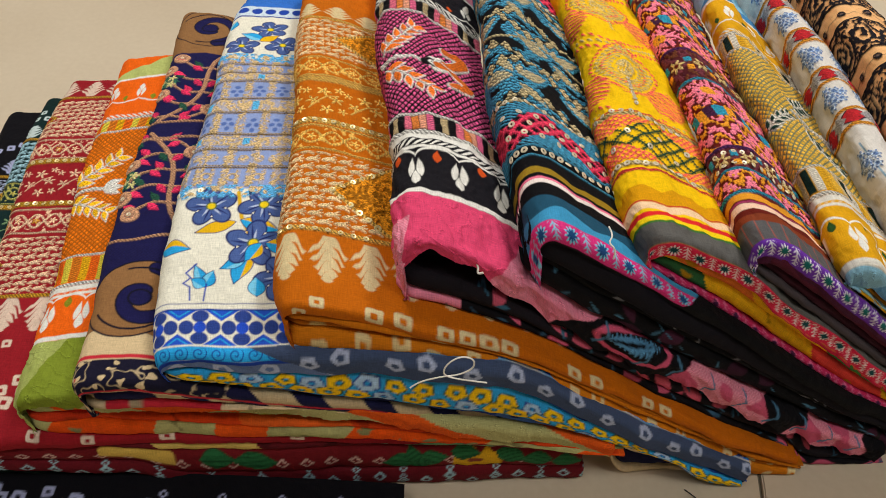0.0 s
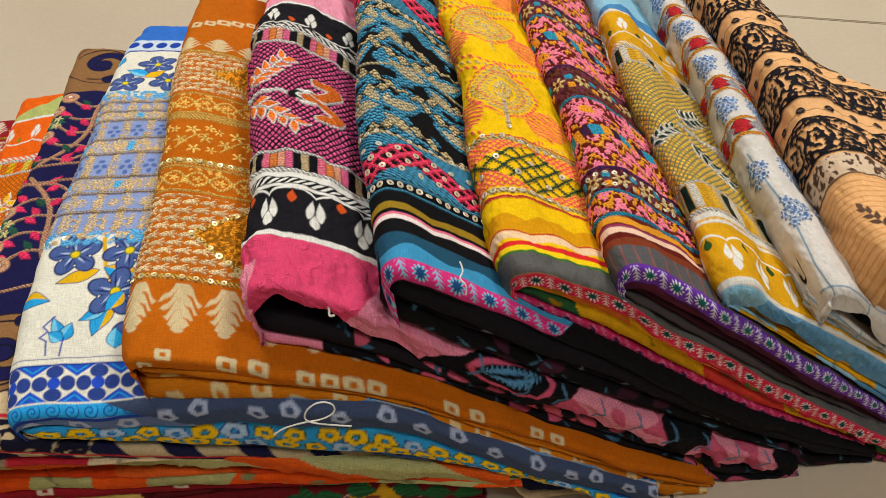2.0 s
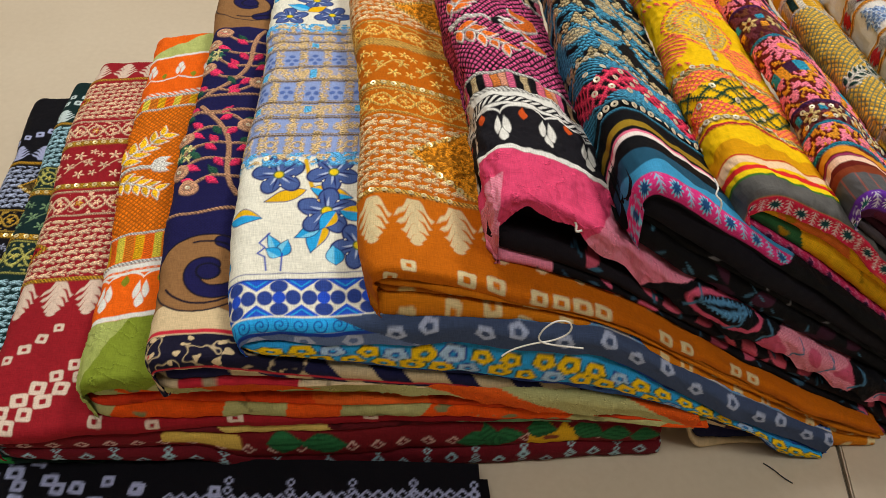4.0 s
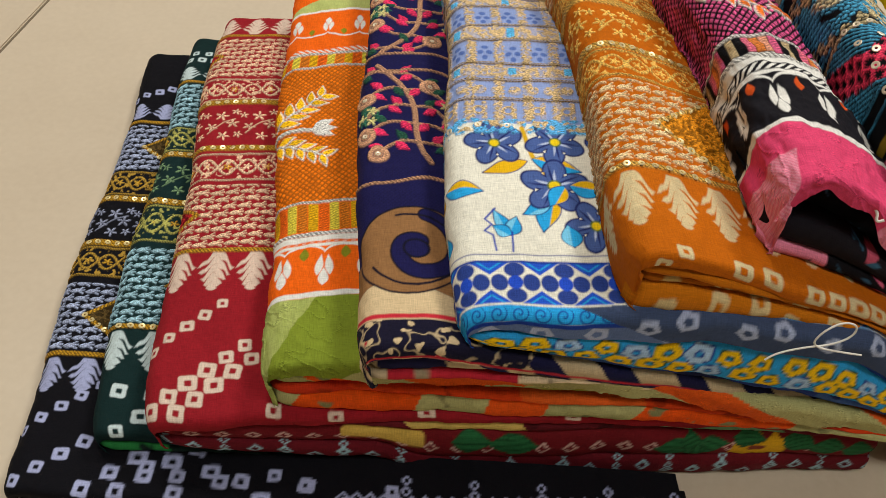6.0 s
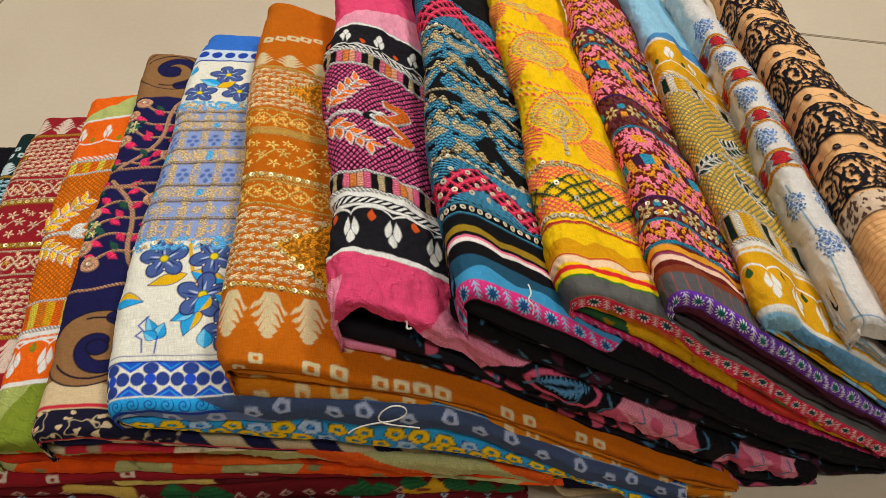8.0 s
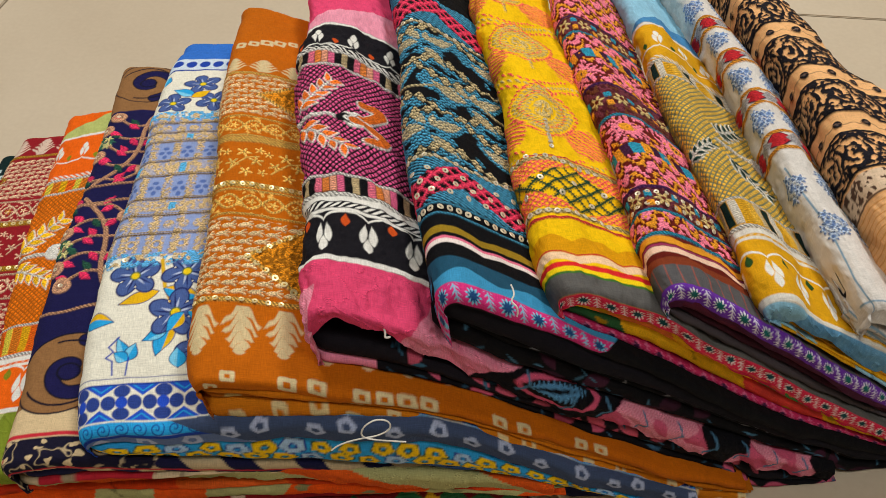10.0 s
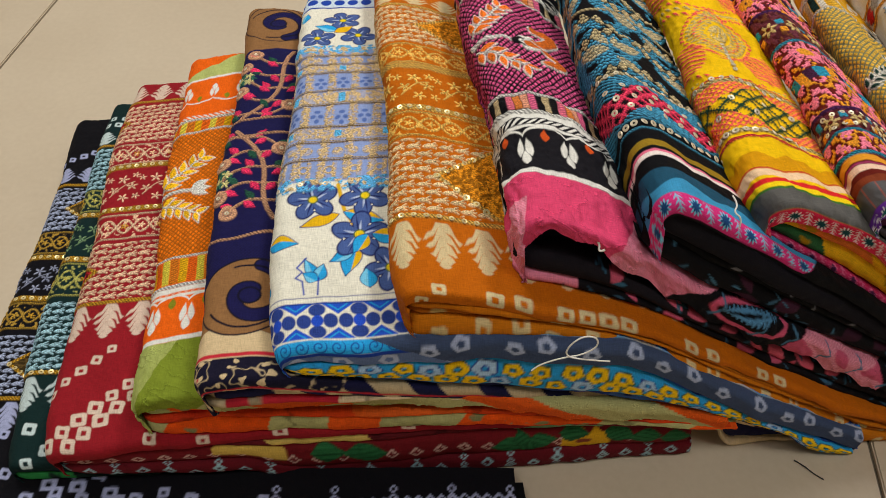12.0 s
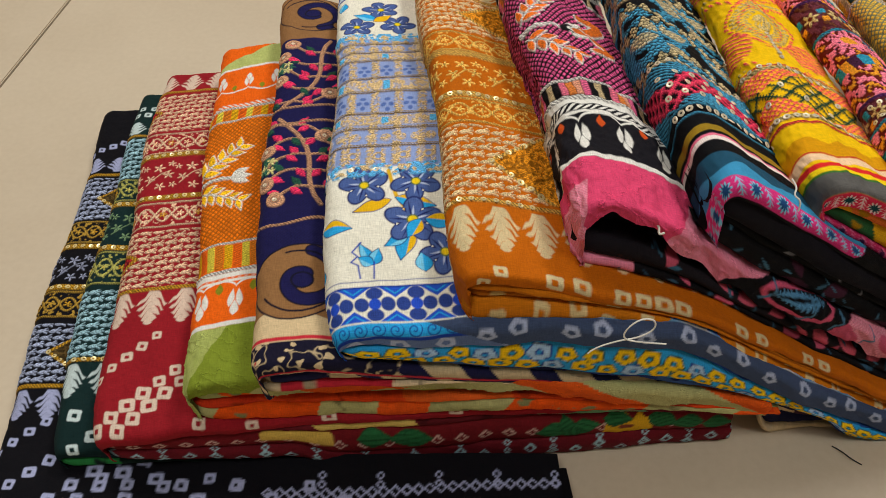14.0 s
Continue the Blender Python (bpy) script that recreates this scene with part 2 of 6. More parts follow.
def swell_of(c, y):
    w = np.clip((y - c["y"][0]) / (c["back"] - c["y"][0]), 0, 1)
    return c["swell"] * np.sin(np.pi * np.clip(w * 1.05, 0, 1)) ** 0.7


def front_of(c, x):
    end = c["top"][-1][0]
    return np.interp(x, (c["x"], end), c["y"])


def smoothstep(a, b, x):
    t = np.clip((x - a) / (b - a), 0, 1)
    return t * t * (3 - 2 * t)


def roll(s, r, drop):
    """A fold: s < 0 hangs, 0 to r*pi/2 bends, beyond lies flat. Gives the way in and the way down."""
    bend = r * math.pi / 2
    a = np.clip(s, 0, bend) / r
    inward = np.where(s < 0, 0.10 * np.minimum(-s, drop), r * (1 - np.cos(a)) + np.maximum(s - bend, 0))
    down = np.where(s < 0, r - s, r * (1 - np.sin(a)))
    return inward, down


def steps(lo, hi, d0, d1):
    """Places from lo to hi whose gap grows from d0 to d1."""
    out, s = [lo], lo
    while s < hi:
        s += d0 + (d1 - d0) * (s - lo) / (hi - lo)
        out.append(min(s, hi))
    return np.array(out)


def displaced(xyz, height):
    du, dv = np.gradient(xyz, axis=1), np.gradient(xyz, axis=0)
    n = np.cross(du, dv)
    n /= np.linalg.norm(n, axis=2, keepdims=True) + 1e-12
    return xyz + n * height[..., None]


def build_cloth(i, paint, band_paint, layers, label, mouth=0.012, r_left=0.016, r_front=0.006, fine=0.00062, wrinkle=0.0014, lip=None, panel=(0.1, 0.35)):
    c = HEAP[i]
    below = HEAP[i - 1] if i else None
    nxt = HEAP[i + 1] if i + 1 < len(HEAP) else None
    end = c["top"][-1][0]
    width = (nxt["x"] - c["x"] + 0.016 + max(0.0, nxt.get("lean", 0.0) - c.get("lean", 0.0))) if nxt else 0.27
    thing = tagged(new("folded_fabric"), label, "fabric", "folded dress fabrics in the heap")
    zl = float(top_of(c, c["x"]))
    drop = zl - (float(top_of(below, c["x"])) if below else 0.0) + 0.004
    r = min(r_left, drop * 0.7)
    sheets = Sheets()

    def surface(p, q, paintf, far=True):
        dx, dzl = roll(p, r, drop)
        lipf = lip(p) if lip else 0.55 + 0.9 * fog(p, 0 * p + i, 0.045, 300 + i)
        lipf = lipf * (0.15 + 0.85 * smoothstep(-0.004, 0.012, p))
        q = np.where(q < 0, q * lipf, q)
        near = np.exp(-np.maximum(q, 0) / 0.03)
        dx = dx + 0.010 * np.exp(-np.maximum(q, 0) / 0.010) * np.exp(-np.maximum(p, 0) / 0.014)
        xf = c["x"] + dx
        rf = min(r_front, 0.02)
        dy, dzf = roll(q, rf, 0.04)
        y = front_of(c, xf) + dy + near * 0.010 * (fog(p, 0 * p + i, 0.06, 400 + i) - 0.5)
        over = y - c["back"] + 0.012
        back_drop = np.where(over > 0, 0.012 - np.sqrt(np.maximum(0.012 ** 2 - np.clip(over, 0, 0.012) ** 2, 0)), 0)
        z = top_of(c, xf) + swell_of(c, y) + near * 0.006 * (fog(p, 0 * p + i, 0.05, 500 + i) - 0.5)
        floor_z = np.minimum(z, (top_of(below, xf) + swell_of(below, y) if below is not None else 0 * z) + 0.001)
        z = z - dzl - dzf - back_drop
        hang = fog(p + 3.1 * i, q, 0.05, i) - 0.5
        crumple = fog(p * 1.7 + q * 0.6 + i, q * 1.3 - p * 0.5, 0.022, 50 + i, 3) - 0.5
        z = np.maximum(z, np.where(p < 0.002, floor_z, -1))
        if "fall" in c:  # beyond the roll the end of the cloth is spread out in front only
            z = np.maximum(z - c["fall"] * smoothstep(0.545, 0.63, xf) * smoothstep(0.66, 0.75, y + 0.25 * (xf - 0.56)), 0.003)
        x = xf + SLANT * (y - 0.35) + c.get("lean", 0.0) * (y - 0.35) / 0.45 + 0.003 * np.sin(q * 21 + i * 1.7)
        dye, height, thread = paintf(p, q)
        xyz = np.stack([x, y, z], -1)
        return displaced(xyz, 1.15 * height + hang * 2.0 * wrinkle + crumple * wrinkle * 1.6), dye, thread, height

    # the strip that lies open to view, with its left and front folds
    p1 = np.concatenate([steps(-drop, -0.002, 0.004, 0.002)[:-1], steps(0, width, fine, fine)])
    length = c["back"] - c["y"][0] + 0.004
    q1 = np.concatenate([steps(-mouth, 0, 0.0012, 0.0009)[:-1], steps(0, length, fine * 1.05, fine * 1.9)])
    pp, qq = np.meshgrid(p1, q1)
    whole = (*surface(pp, qq, paint), np.stack([pp, qq], -1))
    cuts = [0, int(np.searchsorted(q1, panel[0])), int(np.searchsorted(q1, panel[1])), len(q1) - 1]
    for name, a, b in zip(("front_border", "embroidered_panel", "back_border"), cuts[:-1], cuts[1:]):
        piece = Sheets()
        piece.add(*[grid[a:b + 1] for grid in whole])
        piece.link(name, thing)
    # the front fold, on under the next cloths to its end
    p2 = steps(width - 0.001, end - c["x"], 0.0013, 0.0016)
    q2 = steps(-mouth, 0.05, 0.0012, 0.002)
    pp, qq = np.meshgrid(p2, q2)
    sheets.add(*surface(pp, qq, paint), np.stack([pp, qq], -1))
    sheets.link("front_fold", thing)

    def place(p, q):
        a = np.array([[p, p + 0.002], [p, p + 0.002]]), np.array([[q, q], [q + 0.002, q + 0.002]])
        xyz = surface(a[0], a[1], lambda u, v: (np.zeros(u.shape + (3,)), 0 * u, 0 * u))[0]
        n = np.cross(xyz[0, 1] - xyz[0, 0], xyz[1, 0] - xyz[0, 0])
        return xyz[0, 0], n / np.linalg.norm(n)

    sequins(c["key"], place, thing)
    # folded layers below it, seen edge on
    n = len(layers)
    for j, (share0, share1, inset, colour) in enumerate(layers):
        s = Sheets()
        pv = steps(0.004, end - c["x"] - 0.006 * (j % 2), 0.0016, 0.0018)
        xf = c["x"] + pv
        zt = top_of(c, xf) - r_front - mouth * 0.55
        zb = (top_of(below, xf) if below is not None else 0 * xf) + 0.001
        over_edge = 0 if below is None or "overhang" in c else smoothstep(below["top"][-1][0] - 0.03, below["top"][-1][0] + 0.02, xf)
        zb = zb * (1 - over_edge) + 0.001 * over_edge
        zb = np.minimum(zb, zt - 0.004)
        wave = 0.10 * (fog(pv * 1.0, pv * 0 + j, 0.06, 7 * i + j) - 0.5)
        lo, hi = zt - (zt - zb) * np.clip(share1 + wave, 0, 1), zt - (zt - zb) * np.clip(share0 + wave, 0, 1)
        ang = np.linspace(-math.pi / 2, math.pi / 2, 23)
        tt = np.concatenate([np.linspace(0, 1, 6)[:-1] - 1, ang / math.pi + 0.5, 1 + np.linspace(0, 1, 6)[1:]])  # under side, nose, upper side
        nose = np.clip(tt, 0, 1) * math.pi - math.pi / 2
        depth = 0.03 * np.where(tt < 0, -tt, np.where(tt > 1, tt - 1, 0))
        half = np.maximum(hi - lo, 0.0015)[None, :] / 2
        zc = ((hi + lo) / 2)[None, :] + half * np.sin(nose)[:, None]
        left_round = 0.02 * np.exp(-pv / 0.006)[None, :]
        jig = 0.006 * (fog(pv, pv * 0 + 5.5 * j, 0.05, 31 * i + j, 3) - 0.5)[None, :]
        yy = front_of(c, xf)[None, :] + inset + jig + left_round + depth[:, None] + np.minimum(half, 0.006) * (1 - np.cos(nose))[:, None]
        xx = xf[None, :] + SLANT * (yy - 0.35)
        qv = np.cumsum(np.r_[0, np.hypot(np.diff(zc[:, len(pv) // 3]), np.diff(yy[:, len(pv) // 3]))])
        pq = np.meshgrid(pv, qv)
        dye, height, thread = band_paint(pq[0], pq[1] - qv[16], j, colour)
        xyz = np.stack([xx + 0 * zc, yy, zc], -1)
        crumple = fog(pq[0] * 2, pq[1] * 3, 0.02, 90 + i + j, 3) - 0.5
        s.add(displaced(xyz, height + crumple * 0.0018), dye, thread, height, np.stack(pq, -1))
        s.link("folded_layer", thing)
    return thing

# ---- prints and stitches, drawn in cloth metres: p across from the left fold, q from the front fold ----


def C(r, g, b):
    return np.array([(v / 255 / 12.92) if v < 11 else ((v / 255 + 0.055) / 1.055) ** 2.4 for v in (r, g, b)])


def soft(d, w=0.00045):
    return np.clip(0.5 - d / (2 * w), 0, 1)


def ellipse(x, y, a, b):
    k = np.sqrt((x / a) ** 2 + (y / b) ** 2)
    return (k - 1) * min(a, b)


def leaf(x, y, length, width):
    """A pointed leaf from the origin along y."""
    t = np.clip(y / length, 0, 1)
    half = width * np.sin(math.pi * t ** 0.8) ** 1.1
    return np.where((y < 0) | (y > length), np.hypot(x, np.minimum(np.abs(y), np.abs(y - length))), np.abs(x) - half)


def turned(x, y, degrees):
    c, s = math.cos(radians(degrees)), math.sin(radians(degrees))
    return c * x + s * y, -s * x + c * y


def petals(x, y, radius, n, deep=0.35, phase=0.0):
    r, a = np.hypot(x, y), np.arctan2(y, x)
    return r - radius * (1 - deep + deep * np.cos(n * (a + phase)))


def rounded_box(x, y, a, b, r):
    dx, dy = np.abs(x) - a + r, np.abs(y) - b + r
    return np.hypot(np.maximum(dx, 0), np.maximum(dy, 0)) + np.minimum(np.maximum(dx, dy), 0) - r


def ring_square(x, y, s):
    return np.maximum(rounded_box(x, y, s, s * 0.95, s * 0.35), -rounded_box(x, y, s * 0.38, s * 0.36, s * 0.15))


def polygon_ring(x, y, s, n=5, hole=0.4, phase=0.3):
    a = np.arctan2(y, x) + phase
    k = 2 * math.pi / n
    d = np.cos(np.mod(a, k) - k / 2) * np.hypot(x, y)
    return np.maximum(d - s, -(d - s * hole))


class Canvas:
    def __init__(self, p, q, ground):
        self.p, self.q = p, q
        self.dye = np.empty(p.shape + (3,))
        self.dye[:] = ground
        self.h, self.g = np.zeros(p.shape), np.zeros(p.shape)

    def ink(self, mask, colour, h=0.0, gloss=0.0):
        m = mask[..., None]
        self.dye = self.dye * (1 - m) + np.asarray(colour) * m
        if h:
            self.h = np.maximum(self.h, mask * h)
        self.g = self.g * (1 - mask) + gloss * mask

    def band(self, q0, q1, w=0.0005, wave=0.0):
        q = self.q + (wave * np.sin(self.p * 140) if wave else 0)
        return soft(q0 - q, w) * soft(q - q1, w)

    def fill(self, q0, q1, colour, h=0.0, gloss=0.0, wave=0.0):
        self.ink(self.band(q0, q1, wave=wave), colour, h, gloss)

    def patch(self, fn, p, q, reach, colour, h=0.0, gloss=0.0, clip=None):
        """Ink a shape fn(x, y) about (p, q), worked out only near it."""
        rows = np.where((self.q[:, 0] > q - reach) & (self.q[:, 0] < q + reach))[0]
        cols = np.where((self.p[0] > p - reach) & (self.p[0] < p + reach))[0]
        if len(rows) < 2 or len(cols) < 2:
            return
        s = (slice(rows[0], rows[-1] + 1), slice(cols[0], cols[-1] + 1))
        m = soft(fn(self.p[s] - p, self.q[s] - q))
        if clip is not None:
            m = m * clip[s]
        self.dye[s] = self.dye[s] * (1 - m[..., None]) + np.asarray(colour) * m[..., None]
        if h:
            self.h[s] = np.maximum(self.h[s], m * h)
        self.g[s] = self.g[s] * (1 - m) + gloss * m

    def stroke(self, pts, width, colour, h=0.0, gloss=0.0, rope=0.0):
        pts = np.array(pts, float)
        lo, hi = pts.min(0) - width * 2, pts.max(0) + width * 2
        rows = np.where((self.q[:, 0] > lo[1]) & (self.q[:, 0] < hi[1]))[0]
        cols = np.where((self.p[0] > lo[0]) & (self.p[0] < hi[0]))[0]
        if len(rows) < 2 or len(cols) < 2:
            return
        s = (slice(rows[0], rows[-1] + 1), slice(cols[0], cols[-1] + 1))
        x, y = self.p[s], self.q[s]
        best = np.full(x.shape, 1e9)
        for (ax, ay), (bx, by) in zip(pts[:-1], pts[1:]):
            dx, dy = bx - ax, by - ay
            t = np.clip(((x - ax) * dx + (y - ay) * dy) / (dx * dx + dy * dy + 1e-12), 0, 1)
            best = np.minimum(best, np.hypot(x - ax - t * dx, y - ay - t * dy))
        m = soft(best - width)
        tone = 1.0 if not rope else (0.72 + 0.28 * np.sin((x + y) * 2 * math.pi / rope))[..., None]
        self.dye[s] = self.dye[s] * (1 - m[..., None]) + np.asarray(colour) * tone * m[..., None]
        if h:
            self.h[s] = np.maximum(self.h[s], m * h)
        self.g[s] = self.g[s] * (1 - m) + gloss * m

    def rope(self, q0, width, colour, h=0.0009, gloss=0.6, pitch=0.003, wave=0.0):
        """A couched cord laid across the strip, twisted."""
        q = self.q + (wave * np.sin(self.p * 75) if wave else 0)
        d = np.abs(q - q0) - width / 2
        m = soft(d)
        tone = 0.62 + 0.38 * np.sin((self.p + (q - q0) * 0.9) * 2 * math.pi / pitch)
        mm = m[..., None]
        self.dye = self.dye * (1 - mm) + np.asarray(colour) * tone[..., None] * mm
        self.h = np.maximum(self.h, m * h * (0.6 + 0.4 * tone))
        self.g = self.g * (1 - m) + gloss * m

    def fish_stitch(self, q0, q1, colour, pitch=0.0124, row=0.0079, h=0.0010, clip=1.0):
        """Rows of small fish-shaped satin stitches, their forked tails behind them."""
        m0 = self.band(q0, q1) * clip
        lift = 0.0012 * np.sin(self.p * 70)
        j = np.floor((self.q + lift - q0) / row)
        y = ((self.q + lift - q0) / row - j - 0.5) * row
        wob = lattice(j.astype(np.int64), j.astype(np.int64) * 0, 5) * 0.25
        u = self.p / pitch + 0.5 * np.mod(j, 2) + wob
        i = np.floor(u)
        x = (u - i - 0.5) * pitch
        jit = lattice(i.astype(np.int64), j.astype(np.int64), 9)
        y = y - 0.12 * x - 0.0006 * (jit - 0.5)
        body = np.abs(y) - 0.0026 * np.clip(1 - ((x + 0.0012) / 0.0052) ** 2, 0, 1) + 0.0004
        tail = np.where((x > -0.0005) & (x < 0.0056), np.abs(np.abs(y) - 0.62 * (x + 0.0003)) - 0.00095, 1)
        spine = np.where((x > 0) & (x < 0.0062), np.abs(y) - 0.0007, 1)
        m = soft(np.minimum(np.minimum(body, tail), spine)) * m0
        tone = (0.82 + 0.28 * jit) * (0.86 + 0.14 * np.sin((self.p * 0.4 + self.q) * 9000))
        mm = m[..., None]
        self.dye = self.dye * (1 - mm) + np.asarray(colour) * tone[..., None] * mm
        self.h = np.maximum(self.h, m * h)
        self.g = self.g * (1 - m) + 0.12 * m

    def mesh_net(self, q0, q1, cell, line, pitch=0.0062, row=0.0060, thick=0.16, h=0.0004):
        """Satin scales parted by crossing dark threads."""
        m0 = self.band(q0, q1)
        bend = 0.05 * np.sin(self.p * 160) + 0.05 * np.sin(self.q * 190)
        u, v = self.p / pitch + self.q / row + bend, self.p / pitch - self.q / row + bend
        i, j = np.floor(u), np.floor(v)
        edge = np.minimum(np.minimum(u - i, 1 - u + i), np.minimum(v - j, 1 - v + j))
        jit = lattice(i.astype(np.int64), j.astype(np.int64), 3)
        m = np.clip((edge - thick * (0.7 + 0.6 * jit)) / 0.14, 0, 1)
        tone = (0.72 + 0.5 * jit)[..., None]
        both = np.asarray(line) * (1 - m[..., None]) + np.asarray(cell) * tone * m[..., None]
        self.dye = self.dye * (1 - m0[..., None]) + both * m0[..., None]
        self.h = np.maximum(self.h, m0 * m * h)

    def palms(self, q0, q1, colour, pitch=0.029, shift=0.0, up=False):
        """Printed palm fronds, tip to the front."""
        u = (self.p - shift) / pitch
        x = (u - np.floor(u) - 0.5) * pitch
        t = (self.q - q0) / (q1 - q0)
        t = 1 - t if up else t
        ax = np.abs(x)
        tt = np.clip(t, 0, 1)
        env = pitch * (0.06 + 0.40 * np.minimum(tt * 1.9, 1) ** 0.75 * np.clip((1.12 - tt) * 2.2, 0.35, 1))
        finger = np.mod(tt * 4.2 + ax / pitch * 4.6 + 0.15 * np.sin(x * 700), 1.0)
        cut = np.clip((ax / pitch - 0.07) * 5, 0, 1)
        d = np.maximum(ax - env * (0.8 + 0.35 * finger), (np.abs(finger - 0.42) - (0.60 - 0.36 * cut)) * 0.005)
        m = soft(d, 0.0006) * soft((-t) * 0.03) * soft((t - 1) * 0.03)
        m *= 0.88 + 0.12 * fog(self.p, self.q, 0.002, 4)
        self.ink(m, colour)

    def vine(self, q0, q1, colour, accent, seed=0, h=0.0007, gloss=0.2, pitch=0.034):
        """A stitched running vine of loops, buds and leaves."""
        mid, amp = (q0 + q1) / 2, (q1 - q0) * 0.27
        clip = self.band(q0 + 0.001, q1 - 0.001)
        x = self.p
        for sgn in (1, -1):
            wave = mid + sgn * amp * np.sin(2 * math.pi * x / pitch)
            slope = np.sqrt(1 + (amp * 2 * math.pi / pitch * np.cos(2 * math.pi * x / pitch)) ** 2)
            stripe = 0.75 + 0.25 * np.sin(x * 2 * math.pi / 0.0022)
            m = soft(np.abs(self.q - wave) / slope - 0.0011) * clip
            self.dye = self.dye * (1 - m[..., None]) + np.asarray(colour) * stripe[..., None] * m[..., None]
            self.h, self.g = np.maximum(self.h, m * h), self.g * (1 - m) + gloss * m
        u = x / (pitch / 2)
        i = np.floor(u)
        cx = (u - i - 0.5) * pitch / 2
        cy = self.q - mid
        d = petals(cx, cy, 0.0042, 5, 0.38)
        alt = np.mod(i, 2)[..., None]
        m = soft(d) * clip
        self.dye = self.dye * (1 - m[..., None]) + (np.asarray(colour) * alt + np.asarray(accent) * (1 - alt)) * m[..., None]
        self.h = np.maximum(self.h, m * h * 1.2)
        self.ink(soft(np.hypot(cx, cy) - 0.0011) * clip, np.asarray(accent) * 0.6 + np.asarray(colour) * 0.4, h * 1.3)
        n = fog(x, self.q, 0.003, 70 + seed)
        self.ink(soft((0.66 - n) * 0.01) * clip * 0.8, colour, h * 0.7)

    def sprigs(self, q0, q1, colour, pitch=0.03, shift=0.0, h=0.0008, gloss=0.1):
        """Stitched flower sprigs on the plain band."""
        mid = (q0 + q1) / 2
        for k in range(-1, 6):
            cx = shift + k * pitch
            for dx, dy, r in ((0, 0.009, 0.0066), (0.010, 0.001, 0.0064), (-0.009, -0.002, 0.0060), (0.002, -0.011, 0.0058), (0.013, 0.013, 0.0046), (-0.014, 0.010, 0.0042), (0.015, -0.010, 0.0044)):
                self.patch(lambda x, y, r=r: petals(x, y, r, 5, 0.45, k + dx * 90), cx + dx, mid + dy * (q1 - q0) / 0.04, 0.010, np.asarray(colour) * (0.75 + 22 * abs(dy)), h, gloss)
                self.patch(lambda x, y: np.hypot(x, y) - 0.0011, cx + dx, mid + dy * (q1 - q0) / 0.04, 0.003, np.asarray(colour) * 0.45, h * 1.2, gloss)
            self.stroke([(cx - 0.012, mid - 0.012), (cx - 0.004, mid - 0.002), (cx + 0.002, mid + 0.004), (cx + 0.012, mid + 0.008)], 0.0007, np.asarray(colour) * 0.7, h * 0.7)

    def squares(self, pts, size, colour, seed=1):
        rnd = random.Random(seed)
        for p, q in pts:
            a, s = rnd.uniform(-9, 9), size * rnd.uniform(0.9, 1.1)
            w = rnd.uniform(0.85, 1.12)
            self.patch(lambda x, y: ring_square(*turned(x * w, y, a), s) + 0.0008 * (fog(x + p * 9, y + q * 7, 0.004, 6) - 0.5), p, q, size * 2, colour)

    def stripes(self, q0, q1, colours, width, shift=0.0, h=0.0007):
        """A row of satin-stitched blocks, colour after colour."""
        clip = self.band(q0, q1)
        u = (self.p - shift) / width
        i = np.floor(u).astype(np.int64)
        x = u - i - 0.5
        m = clip * soft((np.abs(x) - 0.46) * width)
        tone = 0.78 + 0.22 * np.sin((self.q + 0.15 * self.p) * 5200)
        tint = np.asarray(colours)[np.mod(i, len(colours))]
        self.dye = self.dye * (1 - m[..., None]) + tint * tone[..., None] * m[..., None]
        self.h = np.maximum(self.h, m * h * tone)

    def lotus(self, q_tip, colour, pitch, shift, size=1.0, up=True, ground=None, accent=None, arcs=None):
        """A printed row of three-petalled buds under scallops."""
        u = (self.p - shift) / pitch
        i = np.floor(u)
        x = (u - i - 0.5) * pitch
        y = (self.q - q_tip) * (1 if up else -1)
        s = size
        d = leaf(x, y, 0.016 * s, 0.0036 * s)
        for sg in (1, -1):
            lx, ly = turned(x - sg * 0.0046 * s, y - 0.0095 * s, sg * 7)
            d = np.minimum(d, leaf(lx, ly, 0.019 * s, 0.0029 * s))
        self.ink(soft(d), colour)
        if accent is not None:
            x2 = (u + 0.5 - np.floor(u + 0.5) - 0.5) * pitch
            self.ink(soft(leaf(x2, y - 0.024 * s, 0.012 * s, 0.0035 * s)), accent)
        if arcs is not None:
            top = 0.031 * s + 0.007 * s * np.abs(np.cos(math.pi * (u - 0.0))) ** 0.6
            self.ink(soft(np.abs(y - top) - 0.0011 * s), arcs)

    def done(self):
        return self.dye, self.h, self.g


SEQUINS = {}


def add_sequin(key, p, q, r):
    SEQUINS.setdefault(key, []).append((p, q, r))


def sequin_row(key, q, p0, p1, pitch, r, wave=0.0):
    for k in range(int((p1 - p0) / pitch)):
        p = p0 + k * pitch
        add_sequin(key, p, q + wave * math.sin(p * 75), r)


# -- four cloths of one make: palm fronds, fish stitch, vines and sprigs --


